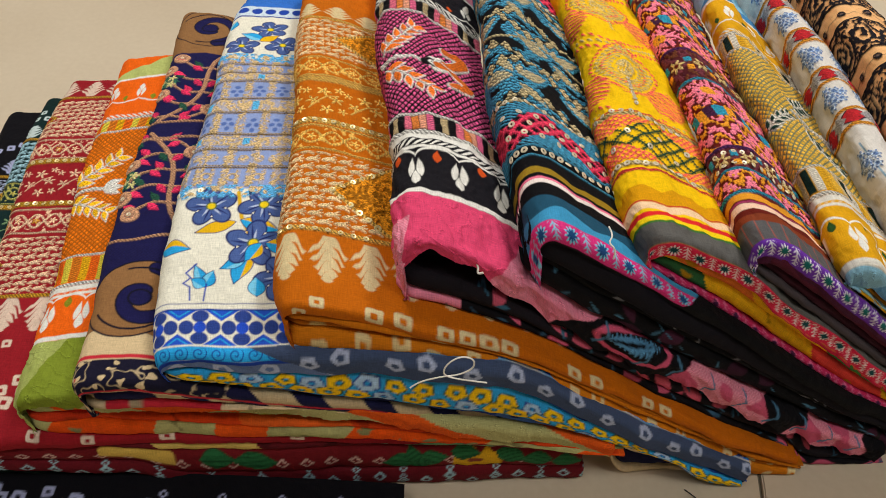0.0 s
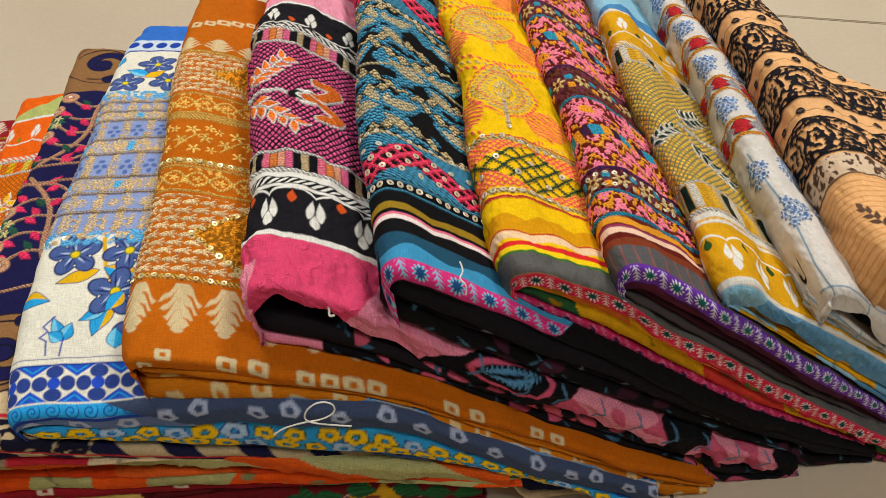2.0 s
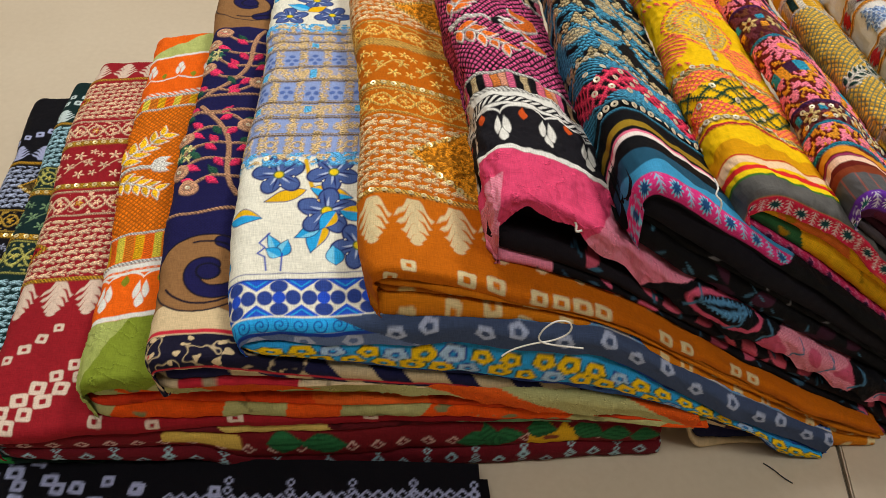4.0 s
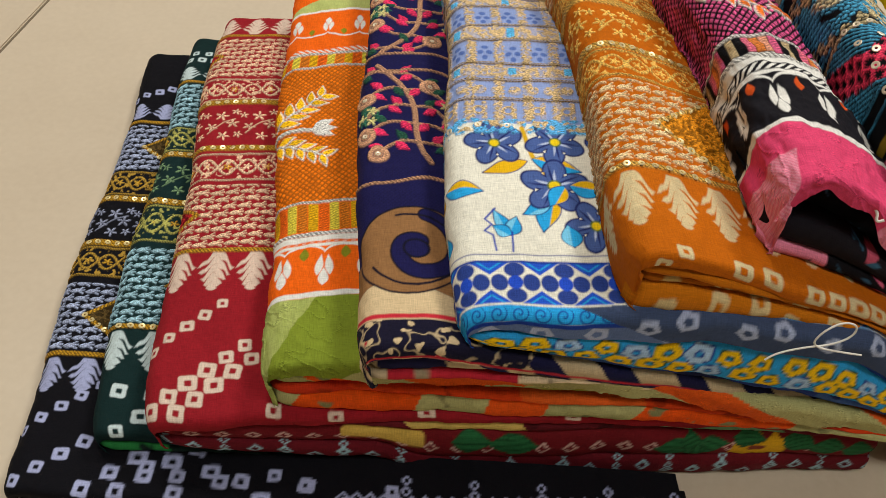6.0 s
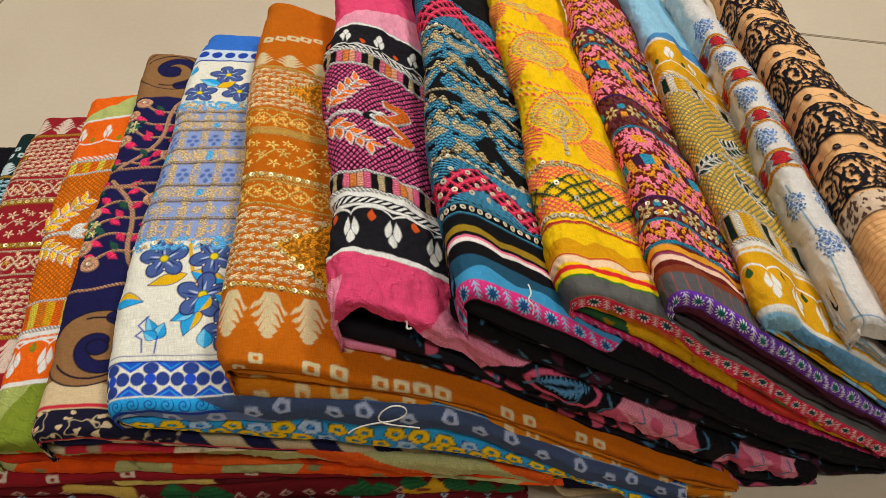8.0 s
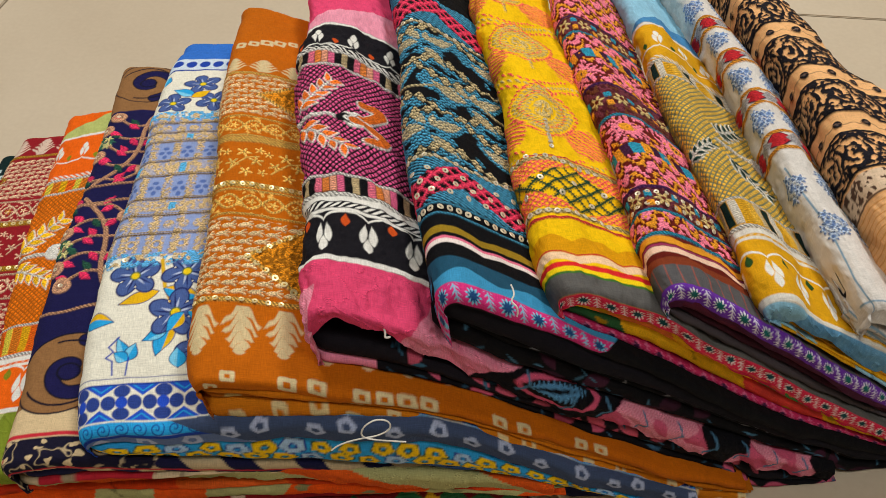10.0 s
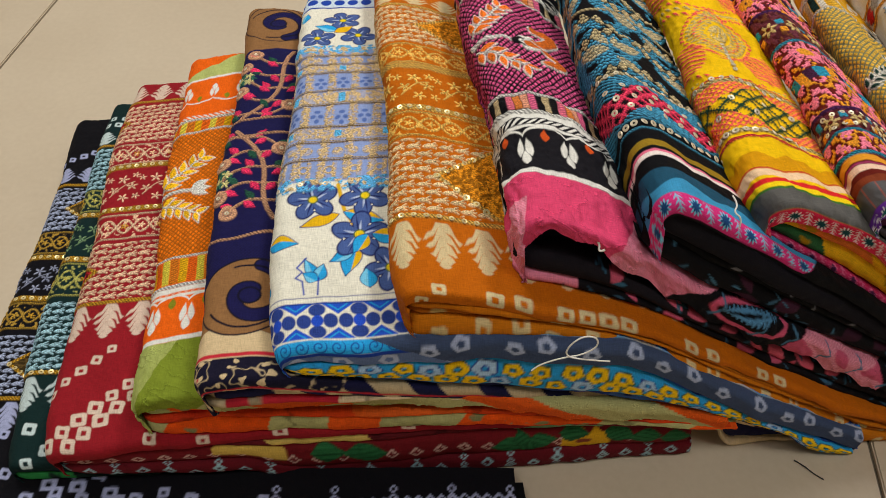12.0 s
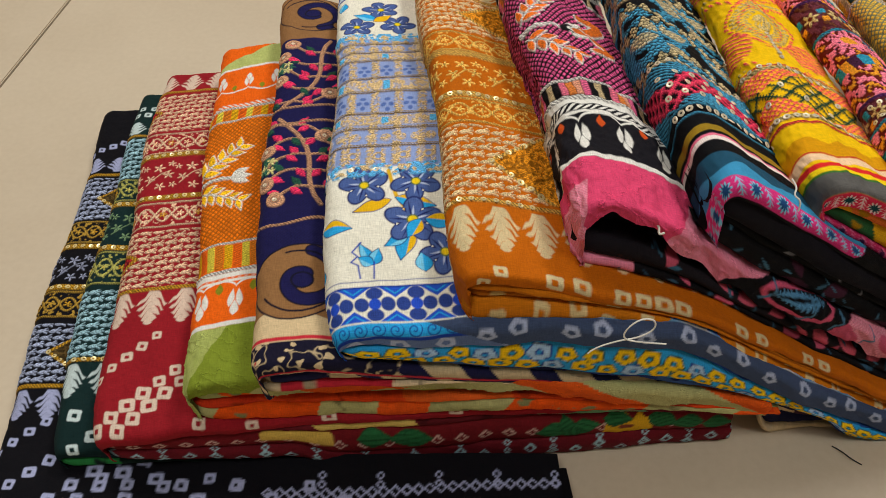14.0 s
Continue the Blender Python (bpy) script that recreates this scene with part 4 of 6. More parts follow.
def paint_yellow(p, q):
    Y, G, R, CO, DG, S = C(238, 190, 8), C(82, 80, 78), C(215, 40, 40), C(240, 92, 84), C(24, 62, 46), C(205, 180, 120)
    c = Canvas(p, q, Y)
    flower_border(c, -0.015, 0.003, C(214, 38, 74), C(235, 215, 215), C(20, 70, 75), 0.021)
    c.fill(-1, -0.015, C(190, 30, 60))
    c.fill(0.003, 0.020, G)
    c.ink(c.band(0.003, 0.020) * 0.5 * fog(p, q, 0.008, 3), G * 1.9)
    c.ink(c.band(0.0195, 0.025), C(240, 205, 20))
    c.ink(c.band(0.0185, 0.0205), C(60, 110, 40))
    w = 0.004 * np.abs(np.sin(p * math.pi / 0.036))
    c.ink(c.band(0.025, 0.030), R)
    c.ink(soft(np.abs(q - 0.033 - w) - 0.0036), C(238, 200, 160))
    c.ink(soft(np.abs(q - 0.0375 - w) - 0.0008), C(190, 60, 40))
    c.ink(soft(q - 0.050 - w * 1.6) * soft(0.0383 + w - q), C(214, 150, 6))
    c.rope(0.073, 0.0034, C(228, 66, 60), pitch=0.0028, gloss=0.1)
    c.rope(0.080, 0.0045, S, pitch=0.004, gloss=0.5)
    zig = np.abs(np.mod((p - 0.012) / 0.085, 1) - 0.5) * 2
    clip = soft((np.abs(q - 0.108) - 0.026 * (1 - 0.8 * zig)))
    crossed(c, 0.084, 0.134, DG, 0.0135, 0.0009, clip=clip)
    crossed(c, 0.084, 0.134, CO, 0.0052, 0.0008, clip=1 - clip, barbs=False)
    c.rope(0.137, 0.0045, S, pitch=0.004, gloss=0.5, wave=0.002)
    c.rope(0.141, 0.002, CO, pitch=0.0026, gloss=0.1, wave=0.002)
    field = c.band(0.144, 0.40)
    per = 0.105
    yy = np.mod(q - 0.15, per) / per
    xx = np.abs(p - 0.040)
    dash = np.clip(0.5 + 2.4 * np.sin((p + 0.35 * q) * 2 * math.pi / 0.0048), 0, 1)
    for off in (0.0, 0.008, 0.016):
        w = np.abs(yy * per - 0.082 - off + 0.010 * np.cos(2 * math.pi * (p - 0.04) / 0.08)) - 0.0019
        c.ink(soft(w) * field * dash, CO if off != 0.008 else S * 0.9, 0.0009, 0.1)
    ogee = 0.55 * np.hypot(xx, (yy - 0.48) * per) + 0.45 * (xx * 0.9 + np.abs(yy - 0.48) * per * 0.7)
    for rad, col in ((0.0135, S * 0.9), (0.0195, CO), (0.0245, S * 0.85), (0.0295, CO)):
        dash2 = np.clip(0.5 + 2.4 * np.sin((p * 0.4 + q) * 2 * math.pi / 0.0046), 0, 1)
        c.ink(soft(np.abs(ogee - rad) - 0.0017) * field * dash2, col, 0.0009, 0.15)
    fill = soft(ogee - 0.024) * field * np.clip(0.4 + 2.0 * np.sin((q - 0.5 * p) * 2 * math.pi / 0.0036), 0, 1)
    c.ink(fill * soft(0.0145 - ogee) * 0.8, S * 0.8, 0.0006, 0.2)
    blob = soft(np.hypot(xx - 0.036, (yy - 0.22) * per) - 0.0185, 0.001) * field
    dash = np.clip(0.5 + 2.2 * np.sin((q * 1.0 + p * 0.5) * 2 * math.pi / 0.0046), 0, 1)
    c.ink(blob * dash, CO, 0.0008, 0.1)
    c.ink(soft(np.hypot(xx, (yy - 0.48) * per) - 0.009, 0.001) * field * soft((0.45 - fog(p, q, 0.0022, 5)) * 0.01), S, 0.0012, 0.5)
    c.ink(soft(np.abs(p - 0.040) - 0.0016) * soft((np.abs(yy - 0.15) - 0.13) * per) * field * np.clip(0.6 + np.sin(q * 2 * math.pi / 0.004), 0, 1), S, 0.001, 0.6)
    return c.done()


def paint_multi(p, q):
    BR, PK, BL, OR, PU, RD, CR = C(98, 26, 18), C(240, 126, 150), C(44, 140, 170), C(226, 150, 40), C(64, 28, 58), C(212, 60, 50), C(205, 180, 120)
    c = Canvas(p, q, BR)
    flower_border(c, -0.008, 0.010, C(104, 48, 160), C(225, 220, 230), C(25, 100, 100), 0.022)
    c.fill(-1, -0.008, C(70, 24, 50))
    c.fill(0.010, 0.031, C(86, 84, 86))
    c.ink(c.band(0.010, 0.031) * soft(np.abs(np.mod(p, 0.011) - 0.0055) - 0.0005), C(150, 80, 70))
    c.ink(c.band(0.030, 0.037), C(125, 55, 30))
    w = 0.005 * np.abs(np.sin((p + 0.01) * math.pi / 0.05))
    c.ink(soft(np.abs(q - 0.041 - w) - 0.0030), C(235, 195, 170))
    c.ink(soft(np.abs(q - 0.0455 - w) - 0.0010), C(150, 50, 90))
    c.ink(soft(np.abs(q - 0.051 - w) - 0.0032), C(224, 150, 40))
    c.rope(0.0605, 0.0038, BL, pitch=0.0028, gloss=0.1)
    field = c.band(0.063, 0.45)
    # cross-stitched figures in rows of small blocks
    cell = 0.0020
    i, j = np.floor((p + 0.2 * q) / cell).astype(np.int64), np.floor((q - 0.05 * p) / cell).astype(np.int64)
    x, y = i * cell, j * cell
    # mirrored about the middle band: blooms, a row of squares, flames
    t = np.abs(y - 0.222)
    xs = np.mod(x + 0.014, 0.050) - 0.025
    bloom = petals(xs, (t - 0.041) * 1.25, 0.0225, 7, 0.20, 0.4)
    v = 0.55 + 0 * x
    zigzag = np.mod(t * 0.9 + 0.010 * np.abs(np.mod(x / 0.019, 1) - 0.5) * 2 + 0.004 * np.sin(x * 330), 0.0195) / 0.0195
    v = np.where(zigzag < 0.22, 0.40, np.where((zigzag > 0.40) & (zigzag < 0.84), 0.65, v))
    v = np.where((lattice(i // 2, j // 2, 4) > 0.93), 0.55, v)
    v = np.where(bloom < 0.0042, 0.50, v)
    v = np.where(bloom < 0, np.where(np.mod(np.arctan2(t - 0.041, xs) * 7 / (2 * math.pi) + 0.6, 1) < 0.16, 0.50, 0.65), v)
    v = np.where(np.hypot(xs, t - 0.041) < 0.0062, 0.9, v)
    v = np.where(np.hypot(xs, t - 0.041) < 0.0030, 0.40, v)
    squares = np.abs(t - 0.069) < 0.0062
    v = np.where(squares, np.where(np.mod(x, 0.026) < 0.009, 0.78, np.where(np.mod(x, 0.026) < 0.017, 0.9, 0.20)), v)
    stray = lattice(i, j, 3)
    v = np.where((stray > 0.975), 0.45, np.where(stray < 0.03, 0.20, v))
    tints = ((0.28, PU), (0.38, BR), (0.47, OR), (0.535, BR), (0.60, BR), (0.70, PK), (0.74, PK * 0.75), (0.80, BL), (2.0, OR))
    lo = -1
    a, b = (p + 0.2 * q) / cell - i - 0.5, (q - 0.05 * p) / cell - j - 0.5
    knot = np.clip(1.25 - 1.9 * np.maximum(np.abs(a), np.abs(b)) ** 3 * 4, 0, 1)
    for hi, col in tints:
        m = ((v >= lo) & (v < hi)) * field
        raised = 0.0 if col is BR else 0.0008
        c.dye = c.dye * (1 - m[..., None]) + (col * (0.7 + 0.35 * knot * (0.8 + 0.4 * lattice(i, j, 8)))[..., None]) * m[..., None]
        if raised:
            c.h = np.maximum(c.h, m * raised * knot)
        lo = hi
    for q0, q1 in ((0.084, 0.110), (0.200, 0.244), (0.330, 0.356)):
        clip = c.band(q0, q1)
        c.ink(clip * 0.9, C(74, 26, 34))
        u = p / 0.022
        xx, yy = (u - np.floor(u) - 0.5) * 0.022, q - (q0 + q1) / 2
        c.ink(soft(petals(xx, yy, 0.0075, 6, 0.3)) * clip, CR, 0.001, 0.3)
        c.ink(soft(np.hypot(xx, yy) - 0.0022) * clip, BR, 0.001)
        xx2 = (u + 0.5 - np.floor(u + 0.5) - 0.5) * 0.022
        c.ink(soft(rounded_box(xx2, yy - 0.005, 0.003, 0.0034, 0.001)) * clip, BL, 0.001)
        c.ink(soft(rounded_box(xx2, yy + 0.006, 0.003, 0.003, 0.001)) * clip, OR, 0.001)
        for e in (q0, q1):
            c.rope(e, 0.0032, BL if e == q0 else C(80, 35, 90), pitch=0.0028, gloss=0.1)
    return c.done()


# -- four singles --


def paint_navy(p, q):
    N, BG, TN, OUT, RO = C(26, 24, 72), C(205, 180, 140), C(140, 100, 62), C(18, 16, 34), C(190, 140, 110)
    c = Canvas(p, q, N)
    c.ink(0.5 * np.clip(np.sin(p * 2 * math.pi / 0.003) * np.sin(q * 2 * math.pi / 0.003) * 3, 0, 1) * c.band(0.1, 0.4), N * 0.6)
    c.fill(-1, 0.038, BG)
    c.fill(0.0235, 0.0268, C(190, 40, 56))
    # dark floral band at the fold
    n = fog(p, q * 1.3, 0.007, 41, 2)
    c.ink(c.band(-0.004, 0.0225) * soft((0.30 - n) * 0.02), OUT * 1.4)
    c.ink(c.band(-0.003, 0.021) * soft((np.abs(fog(p, q, 0.011, 45) - 0.5) - 0.014) * 0.02), BG)
    c.ink(c.band(-0.004, 0.0225) * soft((0.73 - fog(p, q, 0.012, 47)) * 0.02), C(190, 40, 56))
    far = soft(0.115 + 0.5 * q - p) * c.band(-1, 0.0225)
    c.ink(far, BG * 0.8)
    u = (p + 0.8 * q) / 0.052
    c.ink(far * soft((np.abs(u - np.floor(u) - 0.5) - 0.22) * 0.052), C(24, 24, 58))
    u = (p + 0.8 * q) / 0.036
    c.ink(c.band(-1, -0.0055) * soft((np.abs(u - np.floor(u) - 0.5) - 0.25) * 0.036), C(24, 24, 62))
    c.fill(-0.0055, -0.003, C(190, 40, 56))
    c.ink(soft(0.41 + 0.6 * q - p) * c.band(-1, 0.06), C(24, 24, 58))
    # printed scroll
    for q0, sgn in ((0.082, 1), (0.452, -1)):
        clip = c.band(0.030, 0.128) if sgn > 0 else c.band(0.405, 0.6)
        w = 0.012 * np.sin(p * 55) + 0.006 * np.sin(p * 23)
        c.ink(clip * (soft(-(q - 0.041 - w * 0.6)) * soft(q - 0.066 - w * 0.8) if sgn > 0 else soft(q - 0.465 - w)), TN)
        c.ink(clip * soft((q - 0.041 - w * 0.6) if sgn > 0 else -(q - 0.465 - w)), BG if sgn > 0 else TN)
        for cx in (0.044, 0.136):
            mid = q0 - sgn * 0.004
            c.patch(lambda x, y: ellipse(x, y - sgn * 0.10 * x, 0.037, 0.035) - 0.0014, cx, mid, 0.06, OUT, clip=clip)
            c.patch(lambda x, y: ellipse(x, y - sgn * 0.10 * x, 0.037, 0.035), cx, mid, 0.06, TN, clip=clip)
            saw = lambda x, y: 0.0011 * np.abs(np.mod(np.arctan2(y, x) * 16 / math.pi, 1) - 0.5)
            arm = [(cx + 0.004 + (0.003 + 0.0036 * t) * math.cos(t * 0.95 + 0.6), mid + sgn * (0.003 + 0.0036 * t) * math.sin(t * 0.95 + 0.6)) for t in np.linspace(0, 7.4, 34)]
            c.stroke(arm[4:], 0.0062, OUT)
            c.stroke(arm[4:], 0.0050, N)
            c.patch(lambda x, y: ellipse(x, y, 0.0095, 0.0085) + saw(x, y), cx + 0.002, mid, 0.016, OUT)
            c.patch(lambda x, y: ellipse(x, y, 0.0078, 0.0070) + saw(x, y), cx + 0.002, mid, 0.016, N)
            outer = [(cx + 0.031 * math.cos(a), mid + sgn * 0.029 * math.sin(a)) for a in np.linspace(-2.6, 1.9, 30)]
            c.stroke(outer, 0.0009, OUT)
            tail = [(cx + 0.030 + 0.018 * t, mid + sgn * (0.022 + 0.026 * t - 0.02 * t * t)) for t in np.linspace(0, 1, 9)]
            c.stroke(tail, 0.0085, OUT)
            c.stroke(tail, 0.0070, TN)
    # climbing vines in chain stitch
    rnd = random.Random(5)
    PKC, GR, CR = C(226, 50, 96), C(38, 84, 66), C(205, 195, 130)
    RO = C(200, 150, 116)
    for base, up in ((0.270, -1), (0.287, 1)):
        trunk = [(0.020 + 0.052 * t + 0.010 * math.sin(5 * t), base + up * 0.112 * t) for t in np.linspace(0, 1, 12)]
        c.stroke(trunk, 0.0021, RO, 0.0011, 0.1, rope=0.003)
        for k in range(5):
            x0, y0 = trunk[1 + 2 * k]
            for side in (-1, 1):
                reach = 0.030 + 0.004 * ((k + side) % 3)
                arm = [(x0 + side * reach * t, y0 + up * (0.015 * t - 0.008 * math.sin(3.0 * t))) for t in np.linspace(0, 1, 8)]
                c.stroke(arm, 0.0014, RO, 0.0010, 0.1, rope=0.003)
                for j_, t in enumerate((2, 4, 6)):
                    bx, by = arm[t]
                    a = -side * (38 + 14 * j_) + (180 * ((j_ + k) % 2))
                    col = PKC if (k + j_ + side) % 3 else GR
                    c.patch(lambda x, y: leaf(*turned(x, y, a), 0.0130, 0.0034) + 0.0006 * np.sin(y * 3000), bx, by, 0.019, col * (0.85 + 0.12 * j_), 0.0012, 0.1)
                tip = arm[-1]
                if (k + (side > 0)) % 3 == 2:
                    for m_ in range(6):
                        c.patch(lambda x, y: petals(x, y, 0.0050, 5, 0.35), tip[0] + 0.006 * math.cos(m_ * 1.05), tip[1] + 0.006 * math.sin(m_ * 1.05), 0.006, CR if m_ % 2 else GR * 1.5, 0.0011, 0.1)
                else:
                    c.patch(lambda x, y: np.abs(np.hypot(x, y) - 0.0062) - 0.0022, *tip, 0.011, RO, 0.0011, 0.15)
                    c.patch(lambda x, y: np.abs(np.hypot(x, y) - 0.0026) - 0.0009, *tip, 0.009, RO * 0.8, 0.0011, 0.3)
                    add_sequin("navy", tip[0], tip[1], 0.0022)
    c.rope(0.2655, 0.0032, RO, pitch=0.003, gloss=0.1, wave=0.003)
    c.rope(0.2895, 0.0032, RO, pitch=0.003, gloss=0.1, wave=0.003)
    c.rope(0.139, 0.0032, RO, pitch=0.003, gloss=0.1, wave=0.004)
    return c.done()


def blue_flower(c, p, q, R, turn_):
    V, LN, YE = C(72, 94, 152), C(26, 34, 92), C(228, 196, 24)
    def petal(x, y, a):
        u, v = turned(x, y, a)
        return ellipse(u * (1 + 0.25 * (v < R * 0.5)), v - R * 0.56, R * 0.34, R * 0.46)

    for k in range(5):
        c.patch(lambda x, y: petal(x, y, turn_ + 72 * k) - 0.0009, p, q, R * 1.3, LN)
    for k in range(5):
        a = turn_ + 72 * k
        c.patch(lambda x, y: petal(x, y, a) + 0.0002, p, q, R * 1.3, V)
        c.patch(lambda x, y: leaf(*turned(x, y, a), R * 0.62, R * 0.05), p, q, R, C(180, 192, 222))
        c.patch(lambda x, y: leaf(*turned(x, y, a + 14), R * 0.9, R * 0.035), p, q, R, LN)
    c.patch(lambda x, y: np.hypot(x, y) - R * 0.17, p, q, R * 0.4, YE)
    c.patch(lambda x, y: np.abs(np.hypot(x, y) - R * 0.19) - 0.0005, p, q, R * 0.4, C(90, 110, 30))


def blue_leaf(c, p, q, length, width, a, two=True):
    c.patch(lambda x, y: leaf(*turned(x + 0.12 * y * np.sin(y * 90), y, a), length, width) - 0.0008, p, q, length * 1.2, C(30, 50, 110))
    c.patch(lambda x, y: leaf(*turned(x + 0.12 * y * np.sin(y * 90), y, a), length, width), p, q, length * 1.2, C(40, 160, 222) if two else C(228, 178, 20))
    if two:
        c.patch(lambda x, y: np.maximum(leaf(*turned(x + 0.12 * y * np.sin(y * 90), y, a), length, width), turned(x, y, a)[0] + 0.001), p, q, length * 1.2, C(228, 178, 20) if width > 0.006 else C(120, 200, 235))


def paint_blue(p, q):
    W, NV, CY, SL = C(228, 224, 208), C(28, 60, 150), C(40, 160, 226), C(96, 116, 160)
    c = Canvas(p, q, W)
    c.ink(c.band(-1, 0.0), SL)
    rnd = random.Random(8)
    for k in range(16):
        px, a_ = 0.03 + 0.034 * k + rnd.uniform(-0.006, 0.006), rnd.uniform(-25, 25)
        c.patch(lambda x, y: polygon_ring(*turned(x, y, a_), 0.0066, 5, 0.42), px, -0.0095, 0.012, C(165, 176, 205))
    c.ink(c.band(0.0015, 0.0128, wave=0.0005), CY)
    c.ink(c.band(-0.0022, 0.0020), NV * 1.1)
    u = p / 0.013
    x, y = (u - np.floor(u) - 0.5) * 0.013, q - 0.0070
    r, a = np.hypot(x, y), np.arctan2(y, x)
    spiral = np.abs(np.mod(r - a * 0.0022 / (2 * math.pi) * 1.6, 0.0036) - 0.0018) - 0.00045
    c.ink(soft(np.where(r < 0.0056, spiral, 1)) * c.band(0.002, 0.012), NV)
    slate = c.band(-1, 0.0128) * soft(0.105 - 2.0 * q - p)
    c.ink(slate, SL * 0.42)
    for k in range(14):
        px, a_ = 0.118 + 0.030 * k + rnd.uniform(-0.005, 0.005), rnd.uniform(-25, 25)
        c.patch(lambda x, y: polygon_ring(*turned(x, y, a_), 0.0062, 5, 0.42), px, -0.002 + 0.006 * (k % 2), 0.012, C(165, 176, 205), clip=slate)
    c.ink(c.band(0.0122, 0.0138) * soft(p - 0.10), W)
    # round-petalled border
    clip = c.band(0.0135, 0.041)
    c.ink(clip, W)
    u = p / 0.030
    i = np.floor(u)
    x, y = (u - i - 0.5) * 0.030, q - 0.027
    blob = np.minimum(ellipse(x, y - 0.0085, 0.0062, 0.0048), ellipse(x, y + 0.0085, 0.0062, 0.0048))
    for sx in (-1, 1):
        blob = np.minimum(blob, ellipse(x + sx * 0.0095, y, 0.0052, 0.0055))
    c.ink(soft(blob) * clip, C(44, 66, 140))
    c.ink(soft(np.hypot(x, y) - 0.0045) * clip, C(36, 76, 196))
    x2 = (u + 0.5 - np.floor(u + 0.5) - 0.5) * 0.030
    c.ink(soft(np.maximum(np.abs(x2) * 0.7 + np.abs(np.abs(y) - 0.0135) - 0.0085, -y * 0 - 1)) * clip, C(36, 84, 200))
    c.ink(soft(np.abs(np.abs(x2) * 0.7 + np.abs(np.abs(y) - 0.0135) - 0.0052) - 0.0006) * clip * soft(np.abs(y) * -1 + 0.008), CY)
    c.fill(0.040, 0.0415, NV)
    c.fill(0.0455, 0.0462, C(70, 80, 140))
    # flowering sprays
    ST = C(50, 120, 190)
    for p0 in (0.0, 0.082):
        c.stroke([(p0 + 0.06, 0.150), (p0 + 0.066, 0.125), (p0 + 0.074, 0.108)], 0.0016, C(215, 170, 30))
        blue_leaf(c, p0 + 0.062, 0.120, 0.030, 0.0055, 110, False)
        blue_leaf(c, p0 + 0.066, 0.122, 0.034, 0.0065, -110)
        blue_leaf(c, p0 + 0.076, 0.090, 0.028, 0.0075, 165)
        blue_leaf(c, p0 + 0.074, 0.086, 0.020, 0.005, 120)
        blue_flower(c, p0 + 0.041, 0.136, 0.0195, 10)
        blue_flower(c, p0 + 0.082, 0.137, 0.0195, 30)
        blue_flower(c, p0 + 0.078, 0.099, 0.0215, -6)
        blue_flower(c, p0 + 0.100, 0.067, 0.0185, 22)
        blue_leaf(c, p0 + 0.006, 0.098, 0.026, 0.007, -100)
        blue_leaf(c, p0 + 0.002, 0.098, 0.018, 0.0065, 150)
        for a, L in ((20, 0.020), (-25, 0.015), (55, 0.012)):
            blue_leaf(c, p0 + 0.046, 0.060, L, 0.0045, a)
        c.stroke([(p0 + 0.036, 0.049), (p0 + 0.035, 0.060), (p0 + 0.030, 0.063), (p0 + 0.035, 0.068), (p0 + 0.031, 0.072), (p0 + 0.038, 0.080)], 0.0006, C(40, 70, 170))
        c.stroke([(p0 + 0.046, 0.048), (p0 + 0.047, 0.062)], 0.0006, C(40, 70, 170))
        blue_leaf(c, p0 + 0.002, 0.052, 0.016, 0.006, 0)
    # plaid ribbon: metallic lattice over printed lavender squares
    LV, GD = C(138, 156, 204), C(206, 178, 130)
    DKG = C(142, 114, 74)
    c.ink(c.band(0.154, 0.336), LV)
    col = 0.0205
    i, xq = np.floor((p - 0.004) / col), np.mod(p - 0.004, col) - col / 2
    for qc in (0.2325, 0.2805):
        for dx, dy, a in ((0.0, 0.0058, 0), (-0.0034, -0.0004, 40), (0.0034, -0.0004, -40), (0.0002, -0.0062, 90)):
            wob = 0.0016 * (lattice(i.astype(np.int64), np.full(i.shape, int(qc * 1000)), 5) - 0.5)
            lx, ly = turned(xq - dx - wob, q - qc - dy + wob, a)
            c.ink(soft(ellipse(lx, ly, 0.0027, 0.0021)), C(84, 108, 172))
    fleck = soft((0.44 - fog(p, q, 0.0024, 71, 2)) * 0.008)
    bar = np.abs(np.abs(xq) - col / 2)
    c.ink(soft(bar - 0.0036 - 0.0008 * np.sin(q * 1500)) * c.band(0.156, 0.334) * (0.25 + 0.75 * fleck), GD * (0.72 + 0.4 * np.sin(q * 2 * math.pi / 0.0058) ** 2)[..., None], 0.0010, 0.3)
    for q0, q1 in ((0.2045, 0.2165), (0.2495, 0.2655), (0.297, 0.308)):
        c.ink(c.band(q0, q1) * (0.3 + 0.7 * fleck), GD, 0.0010, 0.3)
        c.ink(c.band(q0 + 0.002, q1 - 0.002) * soft(np.abs(np.mod(p + 0.007, col * 2) - col) - 0.0030), C(86, 172, 220), 0.0011)
    half = np.abs(np.abs(np.mod(p - 0.004, col / 2) - col / 4) - col / 4)
    for q0, q1 in ((0.158, 0.176), (0.326, 0.336)):
        c.ink(c.band(q0, q1) * soft(half - 0.0020) * (0.3 + 0.7 * fleck), GD, 0.0010, 0.3)
        c.ink(c.band(q0, q1) * soft(np.abs(np.hypot(np.mod(p, col) - col / 2, q - (q0 + q1) / 2) - 0.0036) - 0.0011), GD, 0.0010, 0.3)
    for qc in (0.189, 0.317):
        c.ink(soft(np.hypot(np.mod(p, 0.0125) - 0.00625, q - qc) - 0.0046) * (0.4 + 0.6 * fleck), GD, 0.0011, 0.3)
